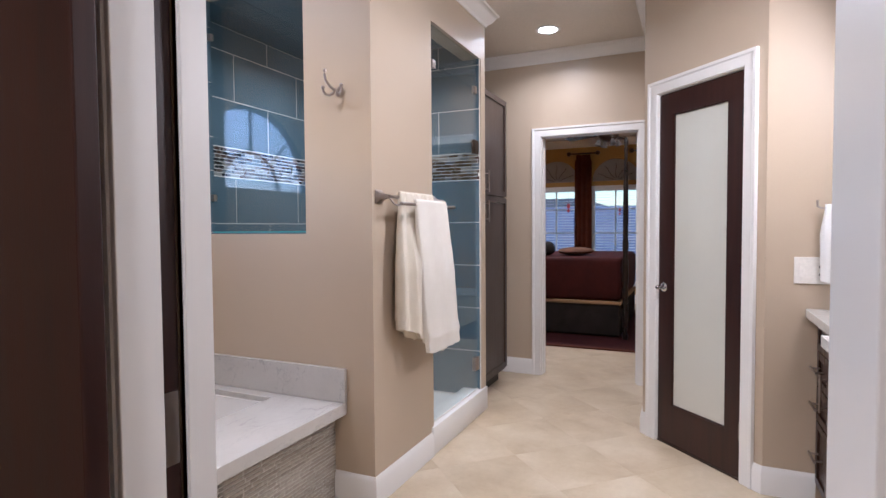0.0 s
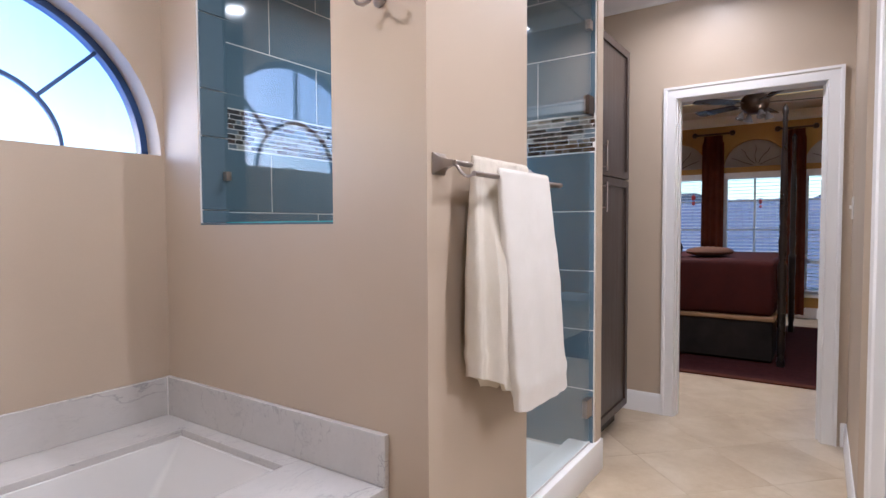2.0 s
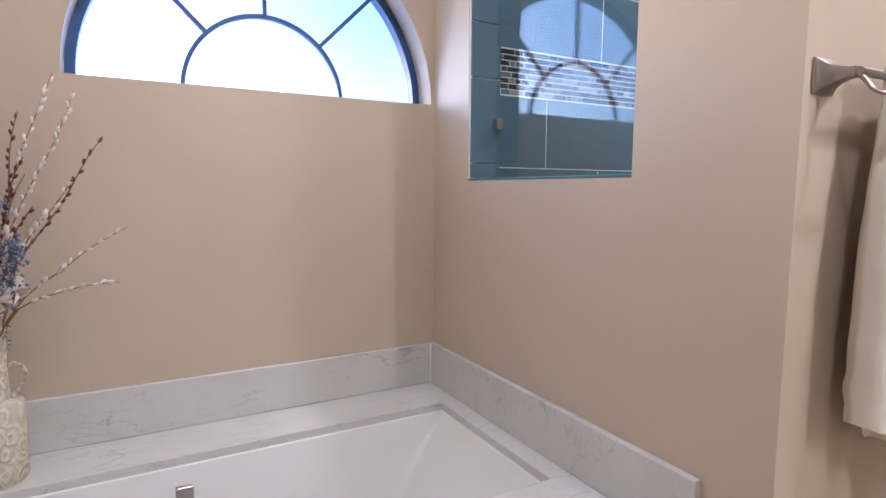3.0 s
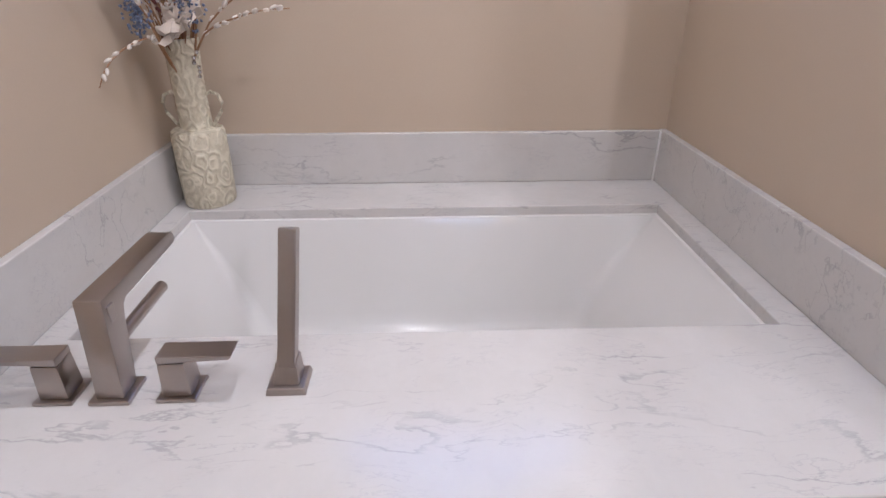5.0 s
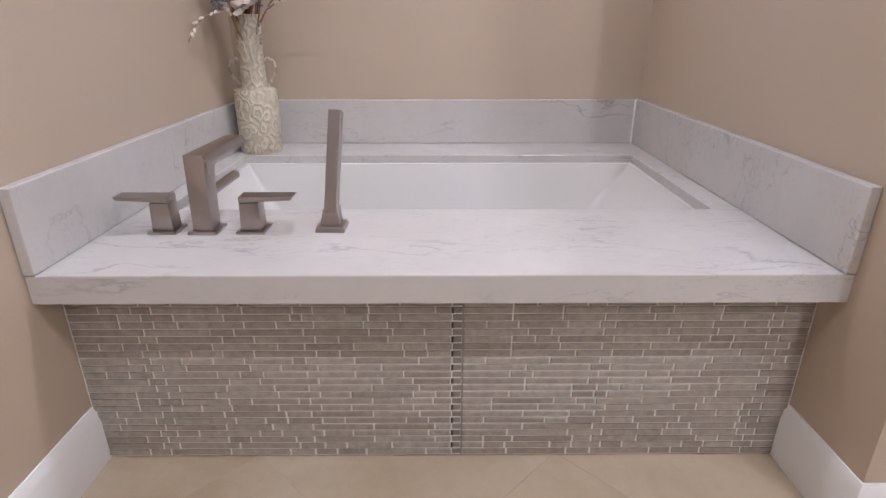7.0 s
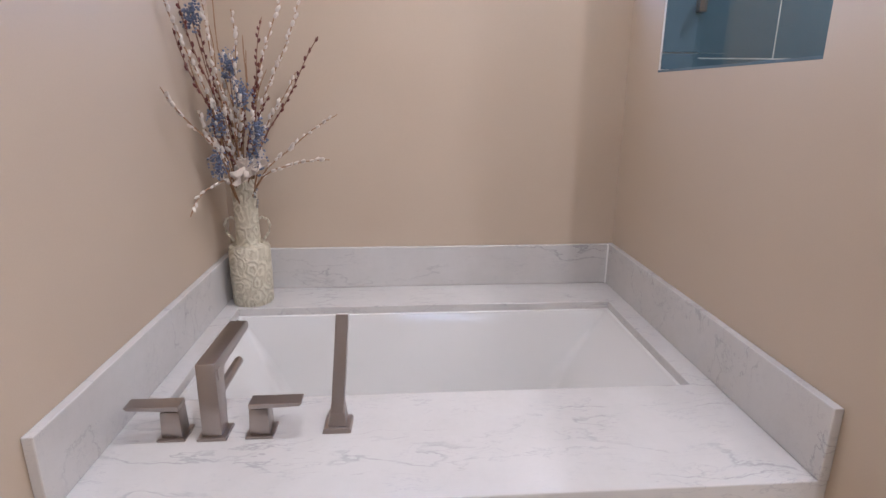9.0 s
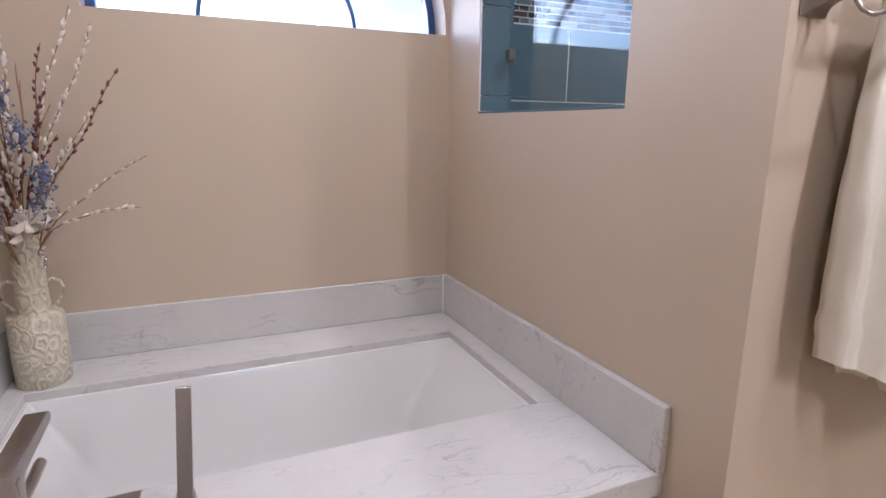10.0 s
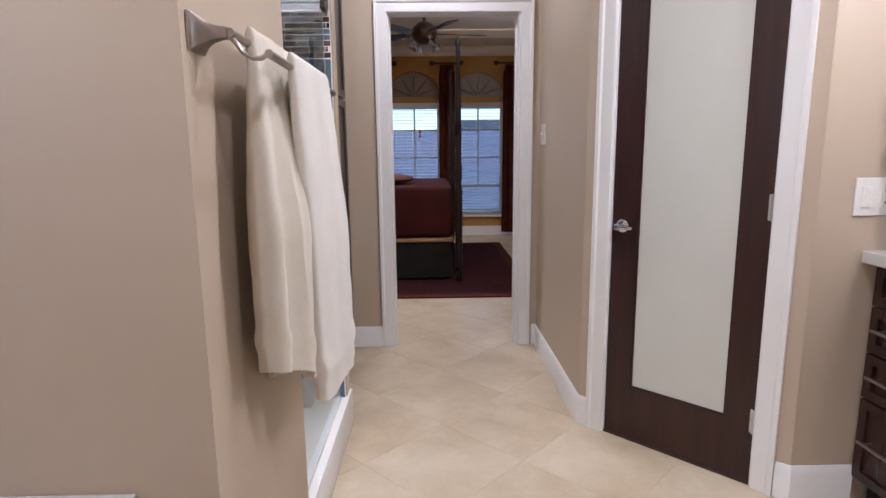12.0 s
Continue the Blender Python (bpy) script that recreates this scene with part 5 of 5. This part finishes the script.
POST = [(0.045, 0.0), (0.05, 0.05), (0.035, 0.10), (0.048, 0.16), (0.048, 0.55), (0.055, 0.57), (0.040, 0.60), (0.052, 0.66), (0.052, 0.86), (0.058, 0.88), (0.034, 0.92), (0.046, 1.00), (0.050, 1.10), (0.036, 1.16), (0.046, 1.18), (0.036, 1.20), (0.046, 1.22), (0.036, 1.25), (0.044, 1.32), (0.040, 1.7), (0.026, 2.10), (0.034, 2.13), (0.024, 2.16), (0.036, 2.20), (0.030, 2.24), (0.004, 2.27)]
for px, py in ((0.640, 4.31), (0.640, 6.20), (-1.50, 4.31), (-1.50, 6.20)):
    part("post", rel(lathe(bmesh.new(), [(r * 0.68, z) for r, z in POST], 16, pose(px, py, 0)), bed), POSTWOOD, bed, "turned black bedpost", True)
part("headboard", rel(boxes((-1.53, -1.47, 4.23, 6.16, 0.3, 1.35), bevel=0.01), bed), POSTWOOD, bed)
for k, (x, y, mt, lab) in enumerate(((-0.02, 4.9, PILLOW, "plump tan pillow on the bed"), (-0.33, 4.7, BEDBASE, "dark round cushion on the bed"))):
    p = thing("pillow", (x, y, 0.90), lab, "pillow", "pillows on the bed")
    bm = blob(bmesh.new(), (0, 0, 0.075 if k == 0 else 0.11), 0.20, (1.1, 1.6, 0.24) if k == 0 else (0.45, 0.7, 0.44), 3)
    part("cushion", bm, mt, p, smooth=True)

rug = thing("rug", (0.2, 5.0, 0), "dark maroon area rug with a brown border under the bed", "rug")
part("field", rel(boxes((-2.0, 1.22, 3.78, 6.55, 0.001, 0.012)), rug), RUGM, rug)
part("border", rel(boxes((-2.1, 1.31, 3.70, 3.779, 0.001, 0.013), (1.221, 1.31, 3.78, 6.55, 0.001, 0.013), (-2.1, 1.31, 6.551, 6.63, 0.001, 0.013)), rug), RUGEDGE, rug)

tl = thing("table_lamp", (1.85, 4.3, 0.55), "small lit table lamp with pale shade on dark side table", "table lamp")
part("base", lathe(bmesh.new(), [(0.002, 0), (0.07, 0), (0.07, 0.012), (0.02, 0.03), (0.028, 0.09), (0.012, 0.15), (0.008, 0.20), (0.002, 0.20)], 20), BRONZE, tl, smooth=True)
sh = part("shade", lathe(bmesh.new(), [(0.150, 0.19), (0.110, 0.40), (0.107, 0.40), (0.147, 0.19)], 28), FROST, tl, smooth=True)
st2 = thing("side_table", (1.85, 4.3, 0), "dark wood round side table", "table")
part("tabletop", lathe(bmesh.new(), [(0.002, 0.52), (0.24, 0.52), (0.25, 0.53), (0.25, 0.548), (0.002, 0.549)], 28), POSTWOOD, st2, smooth=True)
part("pedestal", lathe(bmesh.new(), [(0.002, 0.001), (0.17, 0.001), (0.17, 0.02), (0.03, 0.06), (0.04, 0.25), (0.025, 0.519), (0.002, 0.519)], 20), POSTWOOD, st2, smooth=True)

# ceiling fan
fan = thing("ceiling_fan", (0.33, 5.2, BC + 0.12), "dark bronze ceiling fan with five blades and glass shades", "ceiling fan")
part("downrod", tube(bmesh.new(), [(0, 0, -0.001), (0, 0, -0.28)], 0.016, 10), BRONZE, fan)
part("motor", lathe(bmesh.new(), [(0.02, -0.50), (0.07, -0.49), (0.12, -0.44), (0.135, -0.38), (0.12, -0.33), (0.06, -0.28), (0.02, -0.27)], 24), BRONZE, fan, smooth=True)
for k in range(5):
    a = 72 * k + 8
    bm = boxes((0.11, 0.24, -0.012, 0.012, -0.395, -0.385), m=pose(0, 0, 0, 0, 0, a))
    part("blade_arm", bm, BRONZE, fan)
    bm = bmesh.new()
    prism(bm, [(0.20, -0.05), (0.62, -0.07), (0.66, -0.05), (0.66, 0.05), (0.62, 0.07), (0.20, 0.05)], "z", -0.396, -0.388)
    bmesh.ops.transform(bm, matrix=pose(0, 0, 0, 0, 0, a) @ pose(0, 0, -0.392, 12, 0, 0) @ pose(0, 0, 0.392), verts=bm.verts)
    part("blade", bm, POSTWOOD, fan)
for k in range(4):
    a = radians(90 * k + 30)
    part("shade", lathe(bmesh.new(), [(0.014, 0.0), (0.022, -0.015), (0.034, -0.045), (0.046, -0.075), (0.044, -0.075), (0.031, -0.045), (0.012, -0.003)], 16, pose(0.12 * math.cos(a), 0.12 * math.sin(a), -0.48, 20 * math.sin(a), -20 * math.cos(a), 0)), SHADEGLASS, fan, "milky glass shade", True)

# ---- outside ----
fn = thing("garden_fence", (0, 14, -0.25), "weathered wooden garden fence tinted with dusk blue", "fence")
bd = None
for i in range(70):
    if bd is None:
        bd = part("board", boxes((-0.068, 0.068, -0.01, 0.01, 0, 2.10)), FENCE, fn)
        bd.location = (-7.0, 0, 0)
    else:
        c = bd.copy()
        scene.collection.objects.link(c)
        c.location = (-7.0 + i * 0.142, 0, 0.01 * math.sin(i * 2.3))
for k, (x, w, h) in enumerate(((-9.0, 11.0, 3.2), (4.0, 9.0, 3.5))):
    hs2 = thing("house", (x, 40 + k, -0.25), "distant brick house with a grey hipped roof", "house", "neighbouring houses")
    part("wall", boxes((-w / 2, w / 2, 0, 6, 0, 2.5)), BRICK, hs2)
    bm = bmesh.new()
    v = [bm.verts.new(p) for p in ((-w / 2 - 0.4, -0.4, 2.5), (w / 2 + 0.4, -0.4, 2.5), (w / 2 + 0.4, 6.4, 2.5), (-w / 2 - 0.4, 6.4, 2.5), (-w / 5, 3, h + 0.6), (w / 5, 3, h + 0.6))]
    for f in ((0, 1, 5, 4), (1, 2, 5), (2, 3, 4, 5), (3, 0, 4), (3, 2, 1, 0)):
        bm.faces.new([v[i] for i in f])
    part("roof", bm, ROOF, hs2)
pool = thing("pool", (1.0, 10.6, -0.25), "garden pool with blue water", "pool")
part("water", boxes((-3, 3, -1.0, 1.2, 0.002, 0.02)), TEAL, pool)
part("coping", boxes((-3.2, -3.001, -1.2, 1.4, 0.002, 0.06), (3.001, 3.2, -1.2, 1.4, 0.002, 0.06), (-3, 3, -1.2, -1.001, 0.002, 0.06), (-3, 3, 1.201, 1.4, 0.002, 0.06)), TRIM, pool)


# ---- laid pieces ----
def piece_mesh(name, sx, sy, sz, material, bevel=0.0015):
    """A tile centred in x and y, with its back at z 0 and chamfered top edges."""
    b = bevel
    hx, hy = sx / 2, sy / 2
    v = [(-hx, -hy, 0), (hx, -hy, 0), (hx, hy, 0), (-hx, hy, 0), (-hx, -hy, sz - b), (hx, -hy, sz - b), (hx, hy, sz - b), (-hx, hy, sz - b),
         (-hx + b, -hy + b, sz), (hx - b, -hy + b, sz), (hx - b, hy - b, sz), (-hx + b, hy - b, sz)]
    f = [(0, 3, 2, 1), (8, 9, 10, 11)]
    for i in range(4):
        j = (i + 1) % 4
        f += [(i, j, 4 + j, 4 + i), (4 + i, 4 + j, 8 + j, 8 + i)]
    me = bpy.data.meshes.new(name)
    me.from_pydata(v, [], f)
    me.materials.append(material)
    return me


CACHE = {}


def lay(name, parent, m, sx, sy, sz, material, bevel=0.0015):
    key = (name, round(sx, 4), round(sy, 4), sz)
    if key not in CACHE:
        CACHE[key] = piece_mesh(name, sx, sy, sz, material, bevel)
    ob = new(name, CACHE[key])
    ob.parent = parent
    ob.matrix_basis = (parent.matrix_world.inverted() if parent else Matrix()) @ m
    return ob


FLOOR = bpy.data.objects["floor"]
TS = 0.457
for i in range(-14, 15):
    for j in range(-12, 26):
        c = Matrix.Rotation(radians(45), 4, "Z") @ Vector((i * TS, j * TS, 0)) + Vector((0.10, 0.16, 0))
        x, y = c.x, c.y
        if -2.4 < x < 2.4 and -3.3 < y < 7.4:
            bath = -0.45 < x < 2.25 and -3.3 < y < 2.4 and not (x > 1.6 and y > 1.3)
            bed_ = y >= 2.4 and x > -1.2 and (y < 4.2 or x > 1.0)
            if bath or bed_:
                lay("floor_tile", FLOOR, Matrix.Translation((x, y, -0.0034)) @ Matrix.Rotation(radians(45 + 90 * ((i + j) % 2)), 4, "Z"), TS - 0.0012, TS - 0.0012, 0.0026, TRAV, 0.0004)


# large blue tiles in the shower
def tiled(name, origin, along, up, normal, length, z_rows, parent, first=0.0, tw=0.606, skip=None):
    """Rows of large tiles on a plane: along and up are unit vectors, normal points into the room."""
    for k, (z0, z1) in enumerate(z_rows):
        start = -(first + (tw / 2 if k % 2 else 0))
        s = start
        while s < length - 0.01:
            a, b = max(0, s), min(length, s + tw)
            s += tw
            if b - a < 0.02:
                continue
            w, h = b - a - 0.005, z1 - z0 - 0.005
            c = origin + along * ((a + b) / 2) + up * ((z0 + z1) / 2)
            m = Matrix((along, up, normal)).transposed().to_4x4()
            m.translation = c
            lay("wall_tile", parent, m, w, h, 0.009, SHTILE, 0.001)


X, Y, Z = Vector((1, 0, 0)), Vector((0, 1, 0)), Vector((0, 0, 1))
ROWS = [(0.11, 0.425), (0.425, 0.725), (0.725, 1.020), (1.020, 1.315), (1.315, 1.605), (1.790, 2.085), (2.085, 2.380), (2.380, SC)]
for nm, o, al, nr, ln in (("wall_shower_window_side", Vector((WX + 0.004, WT, 0)), Y, X, 1.42 - WT), ("wall_shower_far", Vector((-0.006, 1.416, 0)), -X, -Y, 1.33), ("wall_shower_near", Vector((WX, WT + 0.004, 0)), X, Y, 0.20)):
    a, b = o - nr * 0.0035, o + al * ln - nr * 0.0035
    back = bmesh.new()
    lo, hi = a + Z * 0.1, b + Z * SC
    n = nr * 0.0145
    xs, ys = sorted((lo.x, hi.x + n.x if abs(n.x) > 0 else hi.x)), sorted((lo.y, hi.y + n.y if abs(n.y) > 0 else hi.y))
    box(back, xs[0], xs[1], ys[0], ys[1], 0.1, SC)
    w = structure(nm, back, GROUT, "blue grey glass tiles with pale joints and a mosaic band")
    tiled(nm, o + nr * 0.0036, al, Z, nr, ln, ROWS, w, 0.0 if nm == "wall_shower_far" else 0.2)
    if ln > 0.5:
        rnd = random.Random(3)
        for r in range(8):
            s = -rnd.uniform(0, 0.05)
            z = 1.607 + r * 0.0226
            while s < ln:
                wd = rnd.choice((0.045, 0.075, 0.075, 0.030))
                a0, b0 = max(0, s), min(ln, s + wd)
                s += wd
                if b0 - a0 < 0.012:
                    continue
                m = Matrix((al, Z, nr)).transposed().to_4x4()
                m.translation = o + nr * 0.0036 + al * ((a0 + b0) / 2) + Z * (z + 0.0113)
                lay("mosaic_tile", w, m, round(b0 - a0 - 0.002, 3), 0.0200, 0.008, MOSAIC, 0.0008)
SCO = bpy.data.objects["shower_ceiling"]
for i in range(3):
    for j in range(5):
        a, b = WX + 0.004 + i * 0.4, min(-WT, WX + 0.004 + (i + 1) * 0.4)
        c, d = WT + j * 0.30, min(1.418, WT + (j + 1) * 0.30)
        if d - c > 0.02:
            lay("ceiling_tile", SCO, Matrix.Translation(((a + b) / 2, (c + d) / 2, SC + 0.013)) @ Matrix.Rotation(math.pi, 4, "X"), b - a - 0.004, d - c - 0.004, 0.009, SHTILE, 0.001)
# jamb of the pass-through
JW = structure("wall_pass_jamb", boxes((-1.0999, -1.094, 0.002, WT, 1.2625, 2.519)), GROUT, "narrow blue tiled reveal")
for z0, z1 in ((1.263, 1.315), (1.315, 1.605), (1.605, 1.790), (1.790, 2.085), (2.085, 2.380), (2.380, 2.518)):
    m = Matrix((Y, Z, X)).transposed().to_4x4()
    m.translation = Vector((-1.0938, 0.0645, (z0 + z1) / 2))
    lay("wall_tile", JW, m, 0.118, z1 - z0 - 0.004, 0.006, SHTILE, 0.001)

# stick mosaic on the tub apron, with an access panel seam
APX = -0.213
ap = thing("tub_apron", (APX - 0.03, -0.733, 0), "tub apron clad in thin taupe stick mosaic with an access panel", "tub apron")
part("backing", rel(boxes((APX - 0.05, APX - 0.0036, NEAR + 0.002, -0.002, 0.002, DZ - 0.058)), ap), MOSAICGROUT, ap)
rnd = random.Random(11)
pitch = 0.0165
SEAM0, SEAM1 = -0.7125, -0.6930
sticks = []
for r in range(24):
    z = 0.004 + (r + 0.5) * pitch
    jog = 0.011 if r % 2 else -0.011
    # sheets interlock every 0.31 m, with jogged joints
    for stops in ((NEAR + 0.004, -1.312 + jog, -0.998 + jog, SEAM0 - (0.0035 if r % 2 else 0.001)), (SEAM1, -0.402 + jog, -0.072 + jog, -0.004)):
        for lo, hi in zip(stops, stops[1:]):
            s = lo
            while s < hi - 0.004:
                wd = rnd.choice((0.047, 0.063, 0.098, 0.098, 0.13, 0.13))
                a, b = s, min(hi, s + wd)
                if hi - b < 0.022:
                    b = hi
                s = b
                sticks.append((a, b, z, rnd.uniform(0.0040, 0.0052)))
    sticks.append((SEAM0 - (0.0 if r % 2 else 0.001), SEAM1 - (0.0015 if r % 2 else 0.0), z, 0.0034))
part("seam_filler", rel(boxes((APX - 0.0036, APX - 0.0024, SEAM1 - 0.0020, SEAM1 + 0.0016, 0.004, DZ - 0.060)), ap), STICKDARK, ap)
part("panel_seam", rel(boxes(*[(APX - 0.0036, APX - 0.0030, SEAM0 - 0.0035, SEAM0 + 0.0012, 0.004 + r * pitch + 0.001, 0.004 + (r + 1) * pitch - 0.002) for r in range(1, 24, 2)]), ap), SLOT, ap)
sticks.sort(key=lambda q: (not (abs(q[1] - SEAM1) < 0.002 and q[1] - q[0] < 0.03), abs((q[0] + q[1]) / 2 + 0.73) * 0.35 + (0.40 - q[2])))
mrot = Matrix((Y, Z, X)).transposed().to_4x4()
vv, ff = [], []
for k, (a, b, z, d) in enumerate(sticks):
    if k < 300:
        m = mrot.copy()
        m.translation = Vector((APX - 0.0058 + (d - 0.005), (a + b) / 2, z))
        seam = abs(b - SEAM1) < 0.002 and b - a < 0.03
        lay("stick_tile_dull" if seam else "stick_tile", ap, m, round(b - a - (0.0010 if seam else 0.0034), 3), 0.0147, 0.0052, STICKDARK if seam else STICK, 0.0018)
    else:
        x0, x1, hb, t = APX - 0.0058, APX - 0.0006 + (d - 0.005), 0.00735, 0.0009
        ya, yb = a + 0.0017, b - 0.0017
        i = len(vv)
        vv += [(x0, ya, z - hb), (x0, yb, z - hb), (x0, yb, z + hb), (x0, ya, z + hb), (x1, ya + t, z - hb + t), (x1, yb - t, z - hb + t), (x1, yb - t, z + hb - t), (x1, ya + t, z + hb - t)]
        ff += [(i + 4, i + 5, i + 6, i + 7), (i, i + 1, i + 5, i + 4), (i + 1, i + 2, i + 6, i + 5), (i + 2, i + 3, i + 7, i + 6), (i + 3, i, i + 4, i + 7)]
me = bpy.data.meshes.new("stick_tiles")
me.from_pydata(vv, [], ff)
me.materials.append(STICK)
me.transform(ap.matrix_world.inverted())
so = new("stick_tiles", me)
so.parent = ap
tagged(so, kind="stuff")
